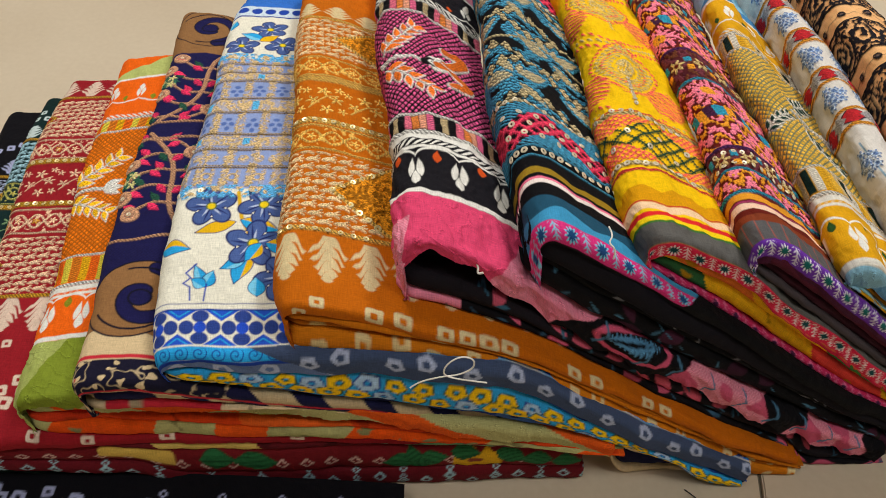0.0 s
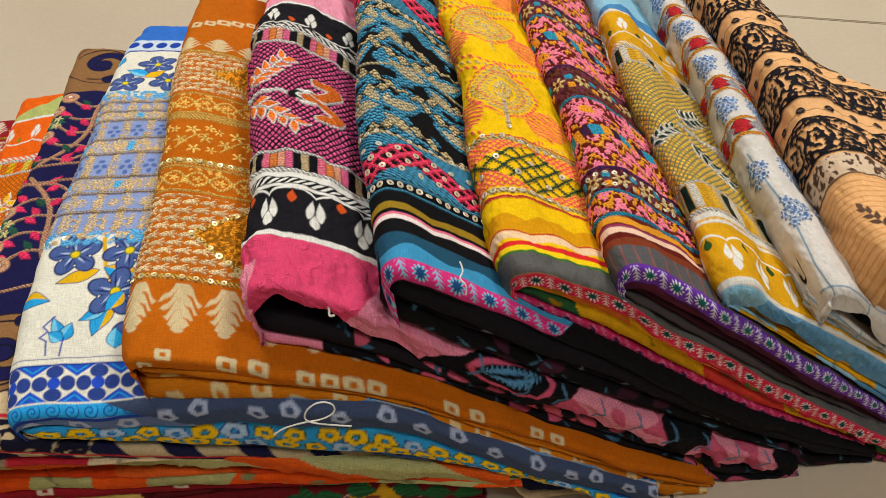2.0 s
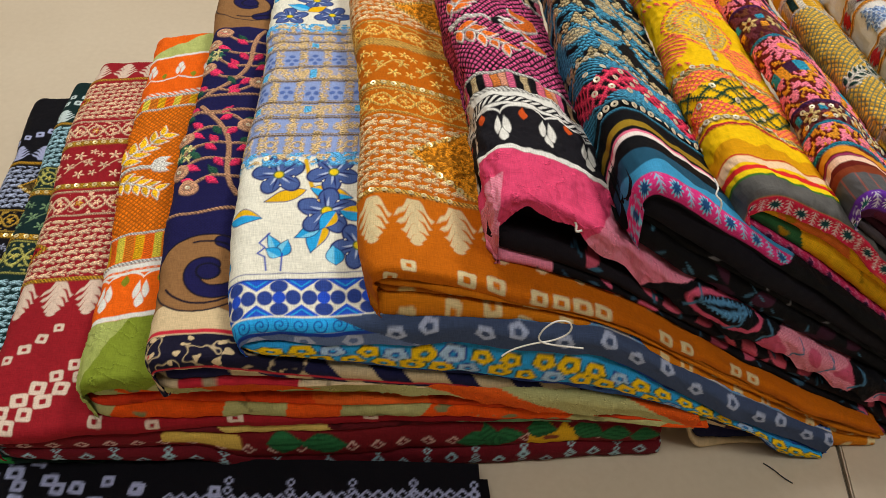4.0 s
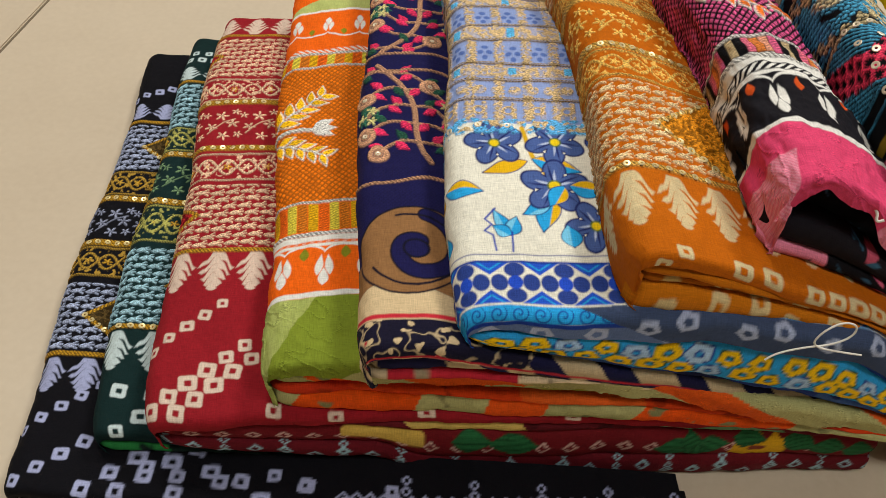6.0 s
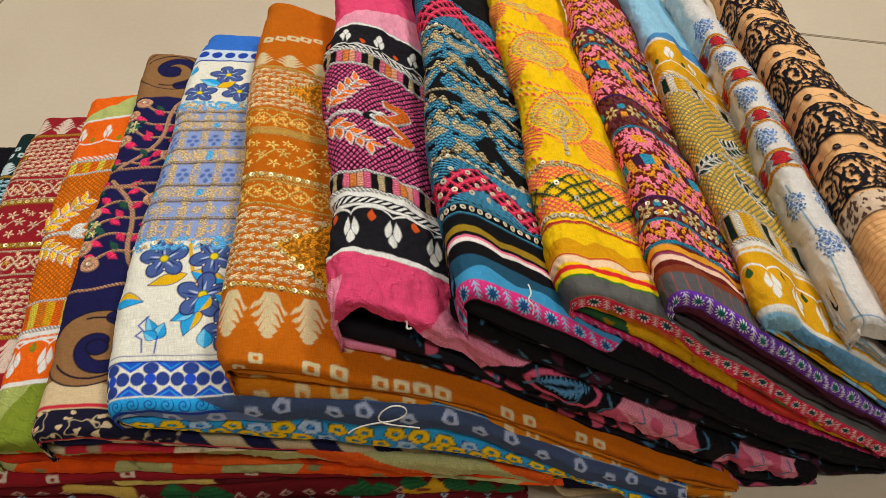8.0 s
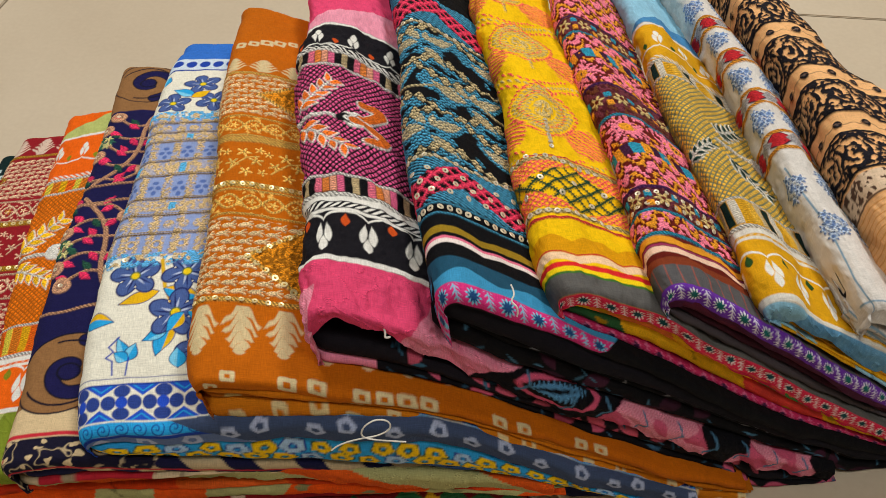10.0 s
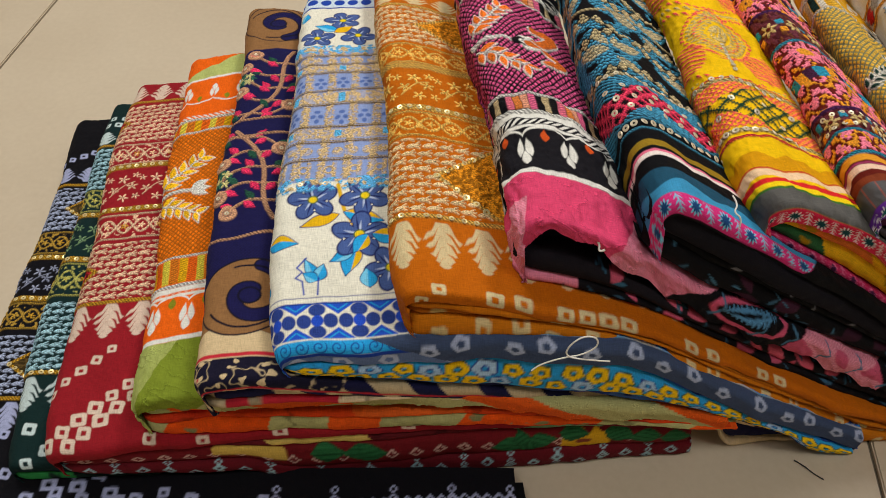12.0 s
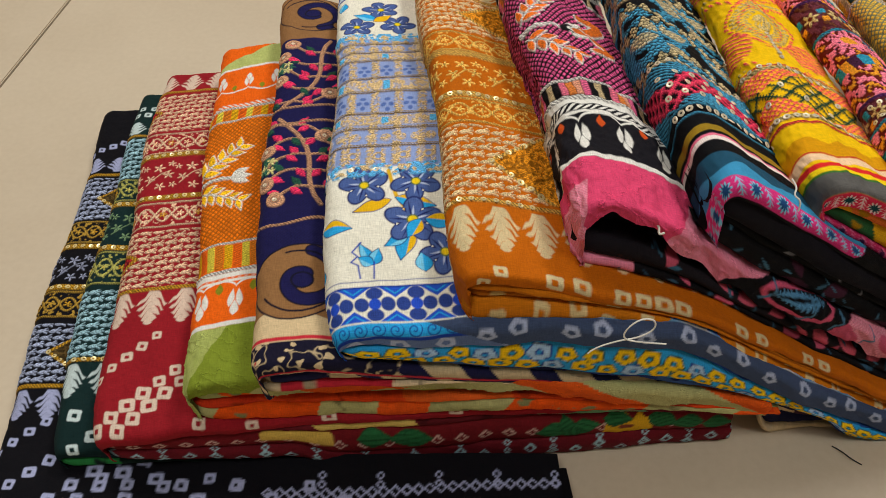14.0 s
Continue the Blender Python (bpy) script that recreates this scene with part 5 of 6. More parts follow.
    for qc in (0.178, 0.1995, 0.2185, 0.2475, 0.2675, 0.295, 0.3095, 0.325):
        c.rope(qc, 0.0018, DKG, pitch=0.0022, gloss=0.45, wave=0.0004)
        c.rope(qc + 0.0022, 0.0014, GD * 0.9, pitch=0.0026, gloss=0.4, wave=0.0004)
    for qc, sg in ((0.151, -1), (0.338, 1)):
        tuft = fog(p, q, 0.004, 77, 2)
        c.ink(c.band(qc - 0.007, qc + 0.007) * soft((0.47 - tuft) * 0.01), C(90, 170, 222), 0.0009)
        c.ink(c.band(qc - 0.005, qc + 0.005) * soft((0.62 - fog(p, q, 0.005, 79, 2)) * 0.01), GD, 0.001, 0.4)
    # the spray again beyond the ribbon
    for p0 in (0.0, 0.082):
        for dp, dq, R, t_ in ((0.030, 0.362, 0.017, 0), (0.070, 0.364, 0.017, 40), (0.055, 0.398, 0.018, 15)):
            blue_flower(c, p0 + dp, dq, R, t_)
        blue_leaf(c, p0 + 0.05, 0.375, 0.024, 0.006, 60)
        blue_leaf(c, p0 + 0.047, 0.372, 0.022, 0.005, -60, False)
        blue_leaf(c, p0 + 0.014, 0.400, 0.018, 0.0055, -20)
    c.fill(0.428, 0.431, NV)
    clip = c.band(0.431, 0.455)
    c.ink(clip, C(200, 215, 230))
    c.ink(soft(ellipse(np.mod(p, 0.014) - 0.007, q - 0.443, 0.0055, 0.007)) * clip, NV * 1.2)
    c.fill(0.455, 1, C(50, 110, 200))
    return c.done()


def posy(c, p, q, r, colour, seed):
    """A cluster of small chain-stitched rosettes."""
    rnd = random.Random(seed)
    for k in range(9):
        a, d = 2.4 * k, r * 0.85 * math.sqrt(k / 9)
        x0, y0, s = p + d * math.cos(a), q + 1.2 * d * math.sin(a), r * rnd.uniform(0.30, 0.40)
        c.patch(lambda x, y: petals(x, y, s * 1.15, 6, 0.25), x0, y0, r, np.asarray(colour) * rnd.uniform(0.65, 1.1), 0.001, 0.1)
        c.patch(lambda x, y: np.abs(np.hypot(x, y) - s * 0.55) - 0.0007, x0, y0, r, C(176, 190, 208), 0.0012, 0.2)


def paint_white(p, q):
    W, LB, BL, OR, RD = C(212, 206, 200), C(120, 150, 172), C(92, 118, 165), C(226, 150, 48), C(178, 36, 44)
    c = Canvas(p, q, W)
    for k in range(7):
        x0 = 0.010 + 0.040 * k
        c.stroke([(x0 + 0.004, -0.02), (x0, 0.03), (x0 + 0.004, 0.08), (x0 - 0.002, 0.15)], 0.0009, LB)
    c.stroke([(0.0, 0.012), (0.05, 0.006), (0.12, 0.02), (0.2, 0.010)], 0.0007, LB)
    for k, (cx, cy, r) in enumerate(((0.018, 0.080, 0.013), (0.052, 0.084, 0.012), (0.005, 0.128, 0.013), (0.042, 0.132, 0.013), (0.078, 0.12, 0.012), (0.088, 0.075, 0.012))):
        posy(c, cx, cy, r, BL, k)
        for a in range(0, 360, 60):
            c.patch(lambda x, y: np.hypot(x, y) - 0.0016, cx + r * 0.45 * math.cos(a), cy + r * 0.45 * math.sin(a), 0.004, C(190, 195, 200), 0.0013, 0.5)
    for base in (0.170, 0.234, 0.298, 0.362):
        clip = c.band(base, base + 0.021)
        c.ink(clip, C(204, 198, 194))
        u = p / 0.030
        x, y = (u - np.floor(u) - 0.5) * 0.030, (q - base - 0.0105)
        c.ink(soft(np.abs(x) * 0.68 + np.abs(y) - 0.0098) * clip, RD, 0.0008)
        c.ink(soft(np.abs(np.abs(x) * 0.68 + np.abs(y) - 0.0098) - 0.0008) * clip, C(40, 30, 50), 0.0008)
        x3 = (u + 0.5 - np.floor(u + 0.5) - 0.5) * 0.030
        c.ink(soft(np.abs(x3) * 0.9 + np.abs(y) - 0.0085) * clip, C(150, 146, 148), 0.0009, 0.2)
        for e in (0.0, 0.021):
            c.rope(base + e, 0.0045, OR, pitch=0.0032, gloss=0.1)
        for k in range(5):
            cx, cy = 0.008 + 0.034 * k, base + 0.0425
            posy(c, cx, cy, 0.0135, BL * 1.1, k)
    return c.done()


def paint_peach(p, q):
    PE, K, BR = C(232, 178, 122), C(22, 20, 26), C(96, 70, 56)
    c = Canvas(p, q, PE)
    c.ink(c.band(-1, 0.083) * soft(np.abs(np.mod(q + 0.06 * p, 0.0054) - 0.0027) - 0.0005) * 0.8, C(206, 132, 54))
    for cx, cy, a in ((0.022, 0.030, 20), (0.062, 0.066, -30), (0.11, 0.03, 60), (0.16, 0.06, 10), (0.15, 0.015, 40)):
        ux, uy = -math.sin(radians(a)), math.cos(radians(a))
        c.stroke([(cx, cy), (cx + 0.024 * ux, cy + 0.024 * uy)], 0.0005, BR)
        for k, d in enumerate((-48, 44, -40, 50, -30, 34, 0)):
            bx, by = cx + 0.0036 * k * ux, cy + 0.0036 * k * uy
            c.patch(lambda x, y: leaf(*turned(x, y, a + d), 0.010 - 0.0005 * k, 0.0023), bx, by, 0.014, BR * (0.8 + 0.05 * k))
    c.fill(0.0835, 0.0855, BR)
    clip = c.band(0.0855, 0.108)
    c.ink(clip, C(214, 188, 160))
    c.ink(clip * soft((0.56 - fog(p * 1.4, q, 0.0048, 91, 2)) * 0.02), BR * 0.8)
    # black lace bands
    q0 = 0.110
    while q0 < 0.42:
        clip = c.band(q0, q0 + 0.047)
        teeth = 0.008 * np.abs(np.sin(p * math.pi / 0.014))
        u, yl = p / 0.030 + 0.5 * round((q0 - 0.11) / 0.0715), q - (q0 + 0.0235)
        xl = (u - np.floor(u) - 0.5) * 0.030
        rag = 0.0034 * (fog(p, q, 0.0035, 95, 2) - 0.5) * 2
        swirl = np.abs(np.mod(np.hypot(xl, yl * 0.8) - np.arctan2(yl, xl) * 0.0013, 0.0082) - 0.0041) - 0.0025 + rag
        swirl = np.where(np.hypot(xl, yl * 0.8) < 0.0135, swirl, 1)
        x2 = (u + 0.5 - np.floor(u + 0.5) - 0.5) * 0.030
        twig = np.minimum(np.abs(x2 + 0.5 * np.abs(yl) - 0.006) - 0.0023, petals(x2, np.abs(yl) - 0.013, 0.0066, 5, 0.4)) + rag
        d = np.minimum(np.minimum(swirl, twig), np.abs(np.abs(yl) - 0.0205 + teeth * 0.35) - 0.0022 + rag)
        lace = clip * soft(d)
        c.ink(lace, K * (1 + 0.8 * fog(p, q, 0.002, 99)[..., None]), 0.0012, 0.05)
        for e in (0.001, 0.046):
            c.rope(q0 + e, 0.003, K * 1.6, pitch=0.0026, gloss=0.05)
        u = p / 0.026
        x, y = (u - np.floor(u) - 0.5) * 0.026, q - (q0 + 0.058)
        c.ink(soft(np.hypot(x, y) - 0.0043) * c.band(q0 + 0.048, q0 + 0.070), K, 0.0014, 0.2)
        c.ink(soft(np.hypot(x, y) - 0.0015) * c.band(q0 + 0.048, q0 + 0.070), C(90, 80, 80), 0.0014, 0.4)
        c.ink(soft(np.abs(y + 0.001 * np.sin(p * 400)) - 0.0004) * c.band(q0 + 0.048, q0 + 0.070), C(120, 90, 70))
        q0 += 0.0715
    return c.done()


# -- the folded layers seen edge on --


def layer_print(p, q, j, spec):
    kind, ground, ink, ink2 = spec
    c = Canvas(p, q, ground)
    c.ink(0.4 * fog(p, q, 0.025, 11 + j), np.asarray(ground) * 0.65)
    if kind == "squares":
        for k in range(40):
            c.squares([(0.03 + 0.027 * k + 0.006 * (lattice(np.array(k), np.array(j), 2) - 0.5), 0.004 * ((k * 7) % 3 - 1))], 0.0052, ink, k)
    elif kind == "pentagons":
        rnd = random.Random(3)
        for k in range(56):
            px, qy, s = 0.02 + 0.0105 * k + rnd.uniform(-0.002, 0.002), (-0.009, 0.006)[k % 2] + rnd.uniform(-0.002, 0.002), rnd.uniform(0.0066, 0.0086)
            a = rnd.uniform(-20, 20)
            col = ink if rnd.random() < 0.8 else ink2
            c.patch(lambda x, y: polygon_ring(*turned(x, y, a), s + 0.0012, 5, 0.2), px, qy, 0.014, C(50, 90, 60) if col is ink else C(40, 70, 150))
            c.patch(lambda x, y: polygon_ring(*turned(x, y, a), s), px, qy, 0.014, col)
    elif kind == "diamonds":
        u = p / 0.021
        x, y = (u - np.floor(u) - 0.5) * 0.021, q - 0.004 * np.sin(np.floor(u) * 2.3)
        d = np.abs(x) + np.abs(y)
        c.ink(soft(np.abs(d - 0.0046) - 0.0013), ink)
        c.ink(soft(d - 0.0018), ink2)
        u2 = (p + 0.0105) / 0.042
        x = (u2 - np.floor(u2) - 0.5) * 0.042
        c.ink(soft(np.abs(np.abs(x) + np.abs(np.mod(q, 0.008) - 0.004) - 0.0028) - 0.0008), ink)
    elif kind == "garden":
        u = p / 0.021
        x, y = (u - np.floor(u) - 0.5) * 0.021, q
        d = np.abs(x) + np.abs(y)
        c.ink(soft(np.abs(d - 0.0046) - 0.0013), ink)
        GRN, YEL = C(40, 105, 62), C(215, 165, 30)
        c.patch(lambda x, y: rounded_box(x, y, 0.022, 0.014, 0.006) + 0.003 * np.sin(x * 500), 0.452, -0.002, 0.04, YEL)
        for cx, cy, L, a in ((0.400, 0.0, 0.030, 95), (0.400, 0.0, 0.028, -80), (0.404, 0.004, 0.022, 175), (0.40, -0.002, 0.02, 20), (0.43, 0.010, 0.026, -95), (0.47, 0.01, 0.03, -110), (0.52, 0.004, 0.03, 100),
                             (0.52, 0.0, 0.03, -90), (0.215, 0.006, 0.03, -90), (0.27, 0.004, 0.028, 90), (0.25, 0.004, 0.03, -95)):
            c.patch(lambda x, y: leaf(*turned(x, y, a), L, L * 0.34) - 0.0008, cx, cy, 0.04, GRN * 0.4)
            c.patch(lambda x, y: leaf(*turned(x, y, a), L, L * 0.34), cx, cy, 0.04, GRN)
            c.patch(lambda x, y: np.maximum(leaf(*turned(x, y, a), L, L * 0.34), np.abs(np.mod(turned(x, y, a)[0], L * 0.11) - L * 0.055) - 0.0005), cx, cy, 0.04, GRN * 0.45)
        c.patch(lambda x, y: ellipse(x, y, 0.007, 0.004), 0.452, -0.002, 0.01, C(130, 60, 40))
        c.patch(lambda x, y: rounded_box(x, y, 0.03, 0.008, 0.004), 0.165, 0.006, 0.05, C(205, 170, 80))
    elif kind == "patches":
        u = p / 0.085 + 0.25 * np.sin(q * 40 + j) + 1.9 * fog(p, q * 0, 0.2, 13 + j)
        i = np.floor(u).astype(np.int64)
        cols = np.asarray([ground, ink, ground * 1.1, ink2])
        c.dye = cols[np.mod(i, 4)] * (0.85 + 0.3 * fog(p, q, 0.006, 9, 2))[..., None]
        c.ink(soft((0.74 - fog(p, q, 0.013, 19, 2)) * 0.02), ground * 0.55)
    elif kind == "chevrons":
        u = (p + 1.3 * q) / 0.072
        c.ink(soft((np.abs(u - np.floor(u) - 0.5) - 0.30) * 0.072), ink)
        c.ink(soft(np.abs(np.abs(q) - 0.012) - 0.0012), ink2)
        c.ink(soft(0.41 + 0.6 * q - p), ink)
    elif kind in ("night", "tuck"):
        rnd = random.Random(60 + j)
        if kind == "tuck":
            c.ink(soft(p - 0.05), C(226, 130, 156))
        for k in range(15):
            px, qy, L, a = rnd.uniform(0.06, 0.5), rnd.uniform(-0.012, 0.012), rnd.uniform(0.012, 0.04), rnd.uniform(-120, 120)
            c.patch(lambda x, y: leaf(*turned(x, y, a), L, L * 0.22), px, qy, L * 1.1, np.asarray(ink) * rnd.uniform(0.7, 1.1))
        for k in range(40):
            px, qy, L, a = rnd.uniform(0.02, 0.5), rnd.uniform(-0.012, 0.012), rnd.uniform(0.006, 0.014), rnd.uniform(-120, 120)
            c.patch(lambda x, y: leaf(*turned(x, y, a), L, L * 0.12), px, qy, L * 1.1, np.asarray(ink2) * rnd.uniform(0.4, 1.0))
    elif kind == "flowers":
        flower_border(c, -0.007, 0.007, ground, ink, ink2, 0.021)
    elif kind == "lines":
        for k in range(14):
            c.stroke([(0.02 + 0.028 * k, -0.03), (0.028 + 0.028 * k, 0.0), (0.022 + 0.028 * k, 0.03)], 0.0007, ink)
        c.stroke([(0.0, 0.002), (0.1, -0.003), (0.3, 0.003)], 0.0007, ink)
    elif kind == "pins":
        c.ink(soft(np.abs(np.mod(q + 0.1 * p, 0.004) - 0.002) - 0.0004) * 0.5, ink)
        c.ink(soft((0.74 - fog(p, q, 0.012, 33, 2)) * 0.02), ink2)
    return c.done()


# ---- the folded fabrics, from the floor up ----


def pink_lip(p):
    """The front of the pink cloth gapes: it hangs at its corner and further on, and arches between."""
    return 0.72 - 0.50 * smoothstep(0.020, 0.038, p) + 0.42 * smoothstep(0.045, 0.11, p) + 0.12 * np.sin(p * 160)


PALE = C(190, 192, 205)
DARK = C(11, 10, 14)
CLOTHS = [
    (paint_black, [(0.0, 0.55, 0.002, ("squares", DARK, C(150, 152, 160), DARK)), (0.5, 1.0, 0.004, ("squares", DARK, C(150, 152, 160), DARK))],
     "folded black bandhani cotton with lavender stitched panel", dict(mouth=0.005)),
    (paint_green, [(0.0, 0.5, 0.004, ("squares", C(22, 46, 44), C(170, 180, 175), DARK)), (0.45, 1.0, 0.000, ("patches", C(26, 44, 40), C(40, 120, 60), C(20, 40, 40)))],
     "folded bottle-green cotton with pale blue fish stitch and gold cord", dict(mouth=0.004)),
    (paint_red, [(0.0, 0.16, 0.004, ("patches", C(90, 20, 28), C(110, 150, 110), C(200, 170, 90))), (0.12, 0.62, 0.001, ("garden", C(112, 22, 30), C(205, 170, 160), C(120, 30, 36))),
                 (0.6, 1.0, 0.000, ("diamonds", C(100, 20, 30), C(150, 185, 195), C(60, 20, 26)))],
     "folded crimson bandhani cotton with cream palm fronds and stitching", dict(mouth=0.005)),
    (paint_leafy, [(0.0, 0.40, 0.006, ("patches", C(165, 168, 105), C(226, 86, 18), C(150, 150, 60))), (0.36, 0.55, 0.002, ("patches", C(200, 60, 16), C(190, 50, 20), C(215, 90, 30))),
                   (0.5, 1.0, 0.001, ("patches", C(168, 165, 110), C(225, 80, 14), C(225, 84, 20)))],
     "folded orange and olive cotton with yellow leaf embroidery", dict(mouth=0.012, wrinkle=0.0022)),
    (paint_navy, [(0.0, 0.30, 0.003, ("patches", C(60, 30, 50), C(205, 180, 140), DARK)), (0.25, 0.8, 0.004, ("chevrons", C(205, 182, 145), C(24, 24, 60), C(180, 36, 50))),
                  (0.75, 1.0, 0.000, ("patches", C(200, 176, 140), C(180, 36, 50), C(205, 180, 140)))],
     "folded navy and beige paisley cotton with rose vine embroidery", dict(mouth=0.008)),
    (paint_blue, [(0.0, 0.12, 0.006, ("patches", C(30, 70, 150), C(40, 120, 200), C(24, 40, 100))), (0.08, 0.80, 0.001, ("pentagons", C(44, 160, 226), C(244, 196, 16), C(165, 195, 225))),
                  (0.76, 1.0, 0.008, ("patches", C(40, 60, 130), C(60, 90, 150), C(24, 30, 70)))],
     "folded white cotton with blue flowers and a gold plaid ribbon", dict(lip=lambda p: 0.35 + 0.65 * smoothstep(0.0, 0.12, p), mouth=0.017)),
    (paint_orange, [(0.0, 0.15, 0.003, ("plain", C(176, 96, 10), 0, 0)), (0.14, 0.31, 0.0015, ("plain", C(196, 110, 12), 0, 0)), (0.30, 0.46, 0.004, ("squares", C(170, 92, 10), C(190, 160, 100), DARK)),
                    (0.44, 1.0, 0.0, ("squares", C(204, 118, 16), C(212, 190, 140), DARK))],
     "folded amber-orange bandhani cotton with cream stitches and gold sequins", dict(r_front=0.0045, mouth=0.004)),
    (paint_pink, [(0.0, 0.42, 0.022, ("night", DARK, C(26, 30, 40), C(70, 110, 140))), (0.36, 0.78, 0.004, ("night", C(26, 22, 28), C(214, 92, 118), C(60, 110, 140))),
                  (0.76, 1.0, 0.002, ("tuck", C(15, 13, 18), C(196, 84, 112), C(60, 100, 130)))],
     "folded pink and black cotton with orange leaf embroidery", dict(mouth=0.026, lip=pink_lip, wrinkle=0.0046)),
    (paint_teal, [(0.0, 0.45, 0.000, ("plain", C(20, 18, 26), 0, 0)), (0.42, 0.62, 0.006, ("night", DARK, C(30, 30, 36), C(150, 150, 160))), (0.6, 1.0, 0.002, ("night", DARK, C(60, 26, 44), C(80, 130, 160)))],
     "folded black and teal cotton with coral lattice stitches and sequins", dict(mouth=0.006)),
    (paint_yellow, [(0.0, 0.35, 0.004, ("patches", C(224, 160, 12), C(222, 110, 40), C(60, 110, 50))), (0.3, 0.82, 0.005, ("patches", C(226, 170, 20), C(40, 90, 50), C(214, 60, 50))),
                    (0.80, 1.0, 0.003, ("flowers", C(180, 36, 86), C(206, 100, 140), C(60, 20, 60)))],
     "folded yellow cotton with coral stitches and a red flower border", dict(mouth=0.016, wrinkle=0.0036)),
    (paint_multi, [(0.0, 0.45, 0.004, ("plain", C(84, 26, 46), 0, 0)), (0.42, 0.75, 0.007, ("plain", C(60, 20, 36), 0, 0)), (0.7, 1.0, 0.003, ("plain", C(70, 62, 66), 0, 0))],
     "folded brown cotton thick with pink and blue cross stitch", dict(mouth=0.015, wrinkle=0.0024)),
    (paint_mustard, [(0.0, 0.4, 0.006, ("patches", C(214, 152, 16), C(206, 140, 14), C(90, 150, 190))), (0.36, 0.7, 0.002, ("patches", C(216, 156, 20), C(140, 190, 210), C(110, 160, 190))),
                     (0.68, 1.0, 0.000, ("patches", C(140, 186, 208), C(214, 156, 20), C(80, 130, 170)))],
     "folded mustard and sky-blue cotton with chain-stitch net", dict(mouth=0.026, wrinkle=0.003, lip=lambda p: 0.95 - 0.55 * smoothstep(0.022, 0.042, p) + 0.30 * smoothstep(0.07, 0.13, p))),
    (paint_white, [(0.0, 0.30, 0.016, ("plain", C(40, 38, 40), 0, 0)), (0.3, 0.65, 0.002, ("lines", C(208, 202, 196), C(120, 150, 172), 0)), (0.62, 1.0, 0.004, ("lines", C(205, 200, 194), C(120, 150, 172), 0))],
     "folded white cotton with blue flower clusters and red bands", dict(mouth=0.020, lip=lambda p: 0.85 - 0.75 * np.exp(-((p - 0.055) / 0.013) ** 2), wrinkle=0.003)),
    (paint_peach, [(0.0, 0.45, 0.004, ("pins", C(228, 174, 118), C(205, 130, 56), C(96, 70, 56))), (0.4, 1.0, 0.003, ("pins", C(224, 170, 114), C(205, 130, 56), C(96, 70, 56)))],
     "folded peach cotton with black lace-like embroidery", dict(mouth=0.020, lip=lambda p: 0.9 - 0.8 * np.exp(-((p - 0.085) / 0.02) ** 2), wrinkle=0.003)),
]
sequin_row("orange", 0.071, 0.01, 0.09, 0.009, 0.0024)
sequin_row("orange", 0.186, 0.012, 0.09, 0.0075, 0.0026)
for a in range(6):
    add_sequin("orange", 0.046 + 0.007 * a, 0.112 - 0.0058 * a, 0.003)
    add_sequin("orange", 0.046 + 0.007 * a, 0.112 + 0.0058 * a, 0.0026)
for key, rows in (("red", (0.264, 0.330)), ("green", (0.094, 0.228, 0.292)), ("black", (0.237, 0.294))):
    for qq_ in rows:
        sequin_row(key, qq_, 0.02, 0.08, 0.0085, 0.0028)
for a in range(5):
    add_sequin("black", 0.036 + 0.006 * a, 0.1565 - 0.0045 * a, 0.0026)
    add_sequin("black", 0.036 + 0.006 * a, 0.367 - 0.0045 * a, 0.0026)
sequin_row("teal", 0.083, 0.004, 0.10, 0.0068, 0.0029)
for k in range(7):
    for s in (0.102, 0.113, 0.124):
        add_sequin("teal", 0.008 + 0.0135 * k + (0.006 if s == 0.113 else 0), s, 0.0028)
sequin_row("teal", 0.139, 0.006, 0.10, 0.008, 0.0024)
sequin_row("teal", 0.3266, 0.006, 0.10, 0.008, 0.0024)
sequin_row("yellow", 0.080, 0.004, 0.09, 0.0072, 0.0028)
sequin_row("yellow", 0.137, 0.004, 0.09, 0.0072, 0.0026, 0.002)
for k in range(6):
    add_sequin("yellow", 0.012 + 0.0135 * k, 0.098 + 0.016 * (k % 2), 0.003)
for k in range(8):
    add_sequin("yellow", 0.040, 0.152 + 0.005 * k, 0.0022)
sequin_row("multi", 0.090, 0.004, 0.09, 0.0075, 0.0023)
sequin_row("multi", 0.104, 0.007, 0.09, 0.0075, 0.0023)
sequin_row("blue", 0.151, 0.01, 0.10, 0.020, 0.0026)


def sequins(key, place, thing):
    """Pierced metal discs, each tilted a little, sewn on the panel."""
    rnd = random.Random(len(key))
    bm = bmesh.new()
    for p, q, r in SEQUINS.get(key, ()):
        at, n = place(p, q)
        n = (Vector(n) + Vector((rnd.uniform(-0.25, 0.25), rnd.uniform(-0.25, 0.25), 0))).normalized()
        m = Matrix.Translation(Vector(at) * SIZE + n * 0.0009) @ n.to_track_quat("Z", "Y").to_matrix().to_4x4()
        rings = []
        for rad, z in ((0.30, -0.0001), (0.36, 0.0002), (0.85, 0.0003), (1.0, -0.0001)):
            rings.append([bm.verts.new(m @ Vector((r * SIZE * rad * math.cos(a * math.pi / 5), r * SIZE * rad * math.sin(a * math.pi / 5), z))) for a in range(10)])
        for u, v in zip(rings[:-1], rings[1:]):
            for a in range(10):
                bm.faces.new((u[a], u[(a + 1) % 10], v[(a + 1) % 10], v[a]))
    if bm.verts:
        tagged(part("sequin_trim", bm, SEQUIN if key in ("orange", "red", "green", "black") else PEARL, thing, "small pierced metallic sequins"), kind="stuff")
    else:
        bm.free()


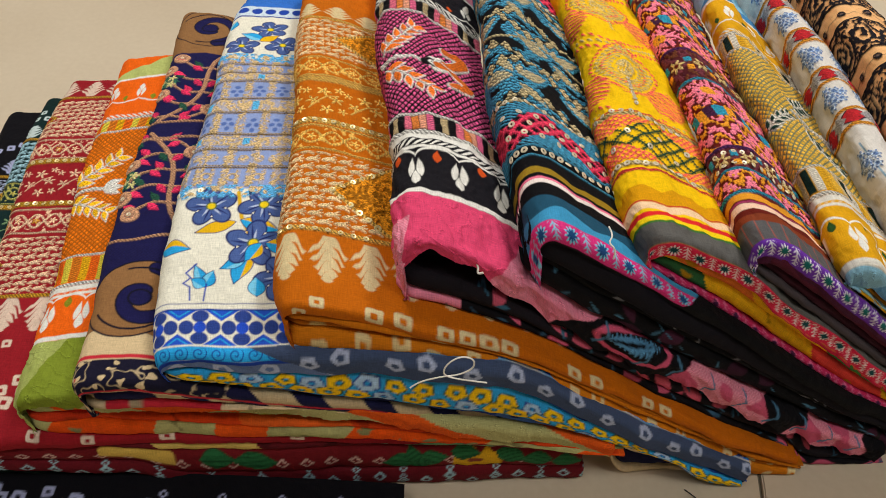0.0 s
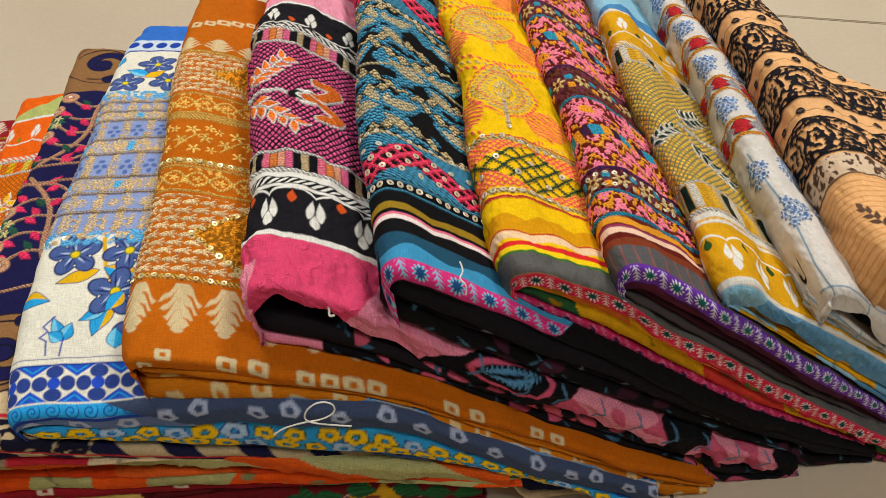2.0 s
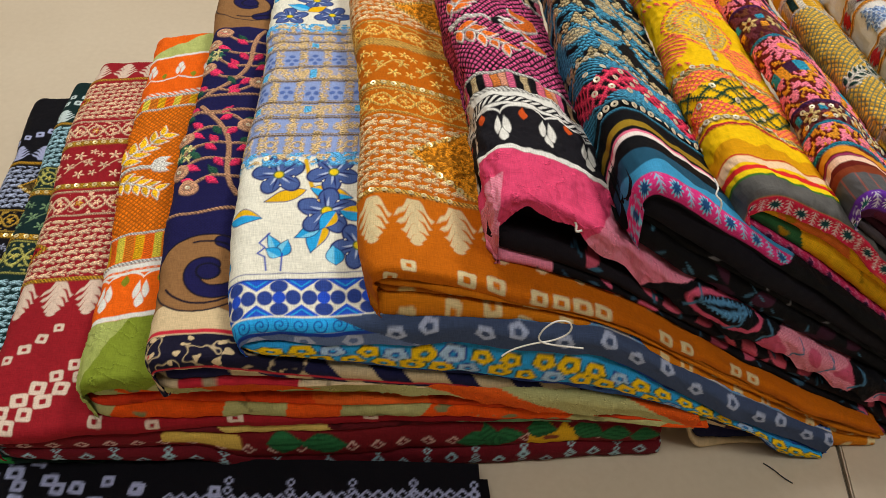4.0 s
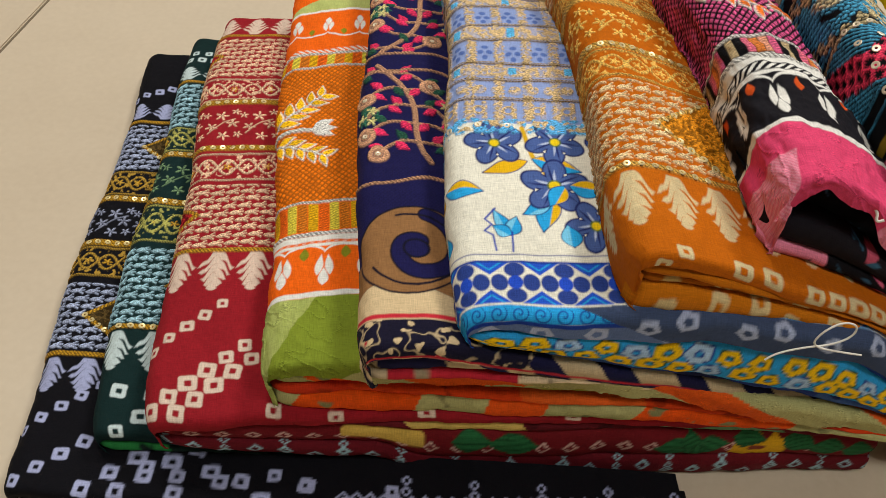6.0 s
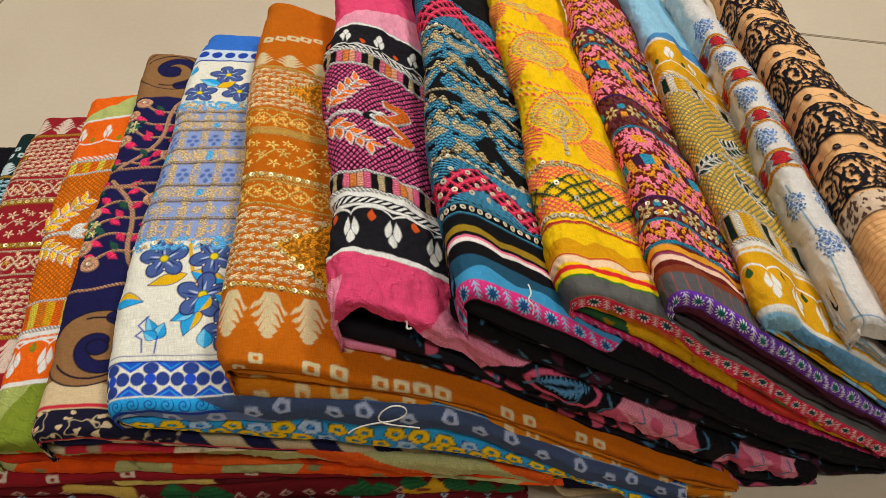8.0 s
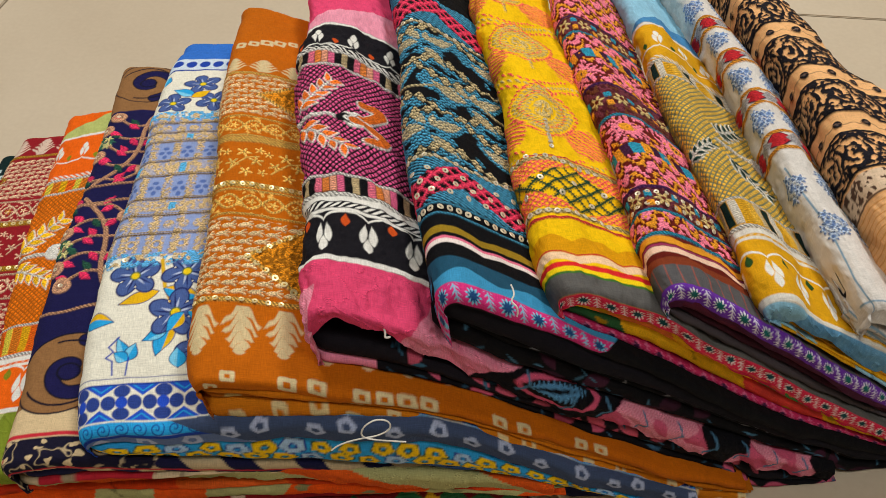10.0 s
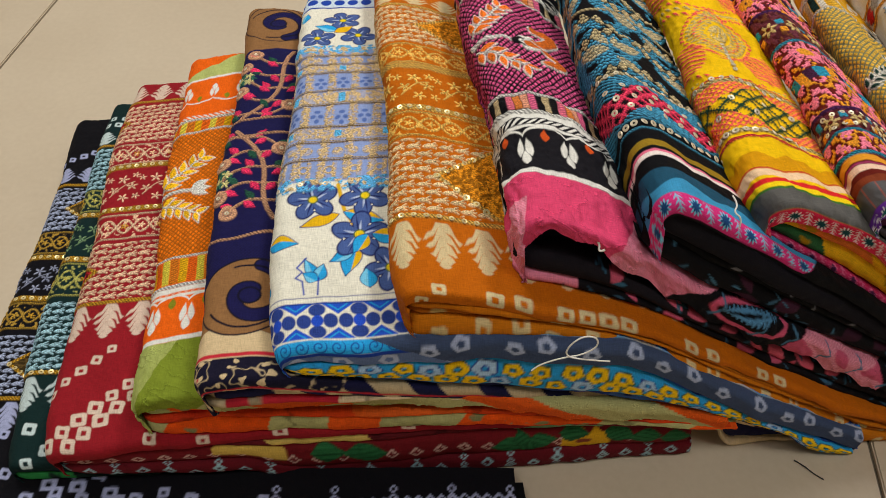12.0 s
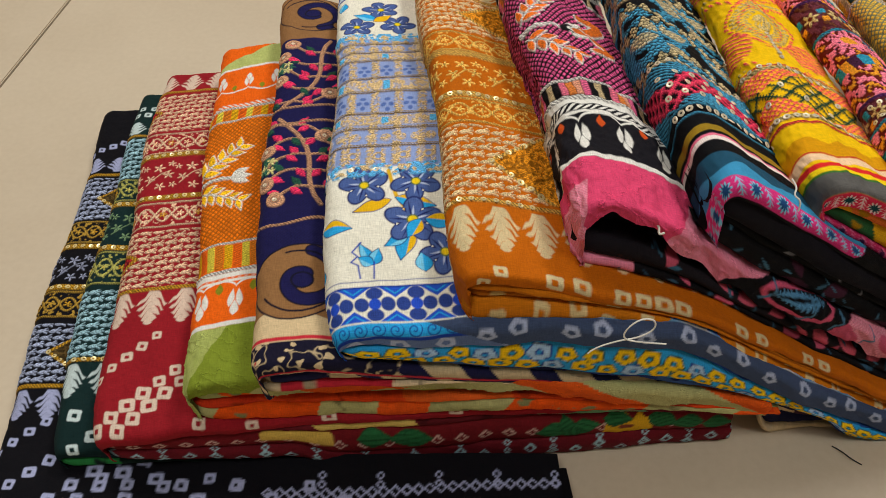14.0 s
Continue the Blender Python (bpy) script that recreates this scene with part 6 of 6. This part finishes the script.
# where the stitched panel of each begins and ends
PANEL = [(0.119, 0.406), (0.094, 0.408), (0.147, 0.45), (0.122, 0.342), (0.139, 0.4), (0.148, 0.342), (0.071, 0.343), (0.116, 0.297), (0.075, 0.34), (0.072, 0.42), (0.06, 0.45), (0.08, 0.296), (0.06, 0.4), (0.11, 0.42)]
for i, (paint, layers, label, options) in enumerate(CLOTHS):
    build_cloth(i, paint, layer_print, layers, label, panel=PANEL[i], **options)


# ---- loose threads ----


def thread(name, pts, radius, material, label):
    cu = bpy.data.curves.new(name, "CURVE")
    cu.dimensions, cu.bevel_depth, cu.bevel_resolution, cu.resolution_u = "3D", radius * SIZE, 2, 8
    sp = cu.splines.new("NURBS")
    sp.points.add(len(pts) - 1)
    for pt, co in zip(sp.points, pts):
        pt.co = (*P(co), 1)
    sp.use_endpoint_u, sp.order_u = True, 3
    ob = new(name, cu)
    me = bpy.data.meshes.new_from_object(ob.evaluated_get(bpy.context.evaluated_depsgraph_get()))
    bpy.data.objects.remove(ob)
    me.materials.append(material)
    return tagged(new(name, me), label, "thread")


thread("loose_thread", [(0.046, 0.322, 0.199), (0.050, 0.324, 0.203), (0.066, 0.324, 0.212), (0.080, 0.325, 0.214), (0.090, 0.326, 0.222), (0.089, 0.327, 0.232), (0.079, 0.327, 0.234), (0.070, 0.325, 0.226), (0.068, 0.324, 0.214),
                        (0.082, 0.323, 0.211), (0.100, 0.323, 0.209)], 0.00062, THREAD, "white looped cotton thread hanging over the blue fabric")
thread("loose_thread", [(0.305, 0.352, 0.001), (0.312, 0.346, 0.002), (0.318, 0.338, 0.002), (0.326, 0.333, 0.001)], 0.0006, DARK_THREAD, "frayed black thread end on the tile floor")
thread("loose_thread", [(0.172, 0.382, 0.312), (0.175, 0.376, 0.310), (0.171, 0.371, 0.308), (0.177, 0.368, 0.305), (0.176, 0.366, 0.298)], 0.0006, THREAD, "short white thread on the teal fabric")
thread("loose_thread", [(0.084, 0.372, 0.286), (0.088, 0.366, 0.285), (0.087, 0.362, 0.279), (0.091, 0.362, 0.282)], 0.0008, THREAD, "short white thread tuft under the pink fold")

# ---- the room ----
setting = tagged(new("floor"), "cream vitrified tile floor of a shop", "floor", kind="structure")
turn = Matrix.Rotation(radians(-7), 4, "Z")
TW, TL, GAP = 0.885, 0.885, 0.003
o = Vector((0.38 * SIZE, 0.36 * SIZE, 0))
tile_bm = box(bmesh.new(), (-TW / 2 + GAP / 2, -TL / 2 + GAP / 2, -0.012), (TW / 2 - GAP / 2, TL / 2 - GAP / 2, 0.0), 0.0012)
tile_me = bpy.data.meshes.new("tile")
tile_bm.to_mesh(tile_me)
tile_bm.free()
tile_me.materials.append(TILE)
shift = o + turn @ Vector((0, 0.72 - TL, 0))
grid = Matrix.Translation(shift) @ turn
N0, N1 = -3, 3  # the room is six tiles square
bm = box(bmesh.new(), (N0 * TW, N0 * TL, -0.06), (N1 * TW, N1 * TL, -0.004))
bm.transform(grid)
part("grout_bed", bm, GROUT, setting, "dark recessed grout")
for a in range(N0, N1):
    for b in range(N0, N1):
        t = new("tile", tile_me)
        t.parent = setting
        t.matrix_basis = grid @ Matrix.Translation(((a + 0.5) * TW, (b + 0.5) * TL, 0))
L0, L1, TH = N0 * TW, N1 * TW, 0.15
for name, lo, hi in (("wall_north", (L0 - TH, L1, -0.06), (L1 + TH, L1 + TH, CEIL)), ("wall_south", (L0 - TH, L0 - TH, -0.06), (L1 + TH, L0, CEIL)),
                     ("wall_east", (L1, L0, -0.06), (L1 + TH, L1, CEIL)), ("wall_west", (L0 - TH, L0, -0.06), (L0, L1, CEIL))):
    bm = box(bmesh.new(), lo, hi)
    bm.transform(grid)
    tagged(part(name, bm, PLASTER), "cream painted plaster wall of the shop", "wall", kind="structure")
bm = box(bmesh.new(), (L0 - TH, L0 - TH, CEIL), (L1 + TH, L1 + TH, CEIL + 0.1))
bm.transform(grid)
tagged(part("ceiling", bm, CEILING), "white flat shop ceiling", "ceiling", kind="structure")
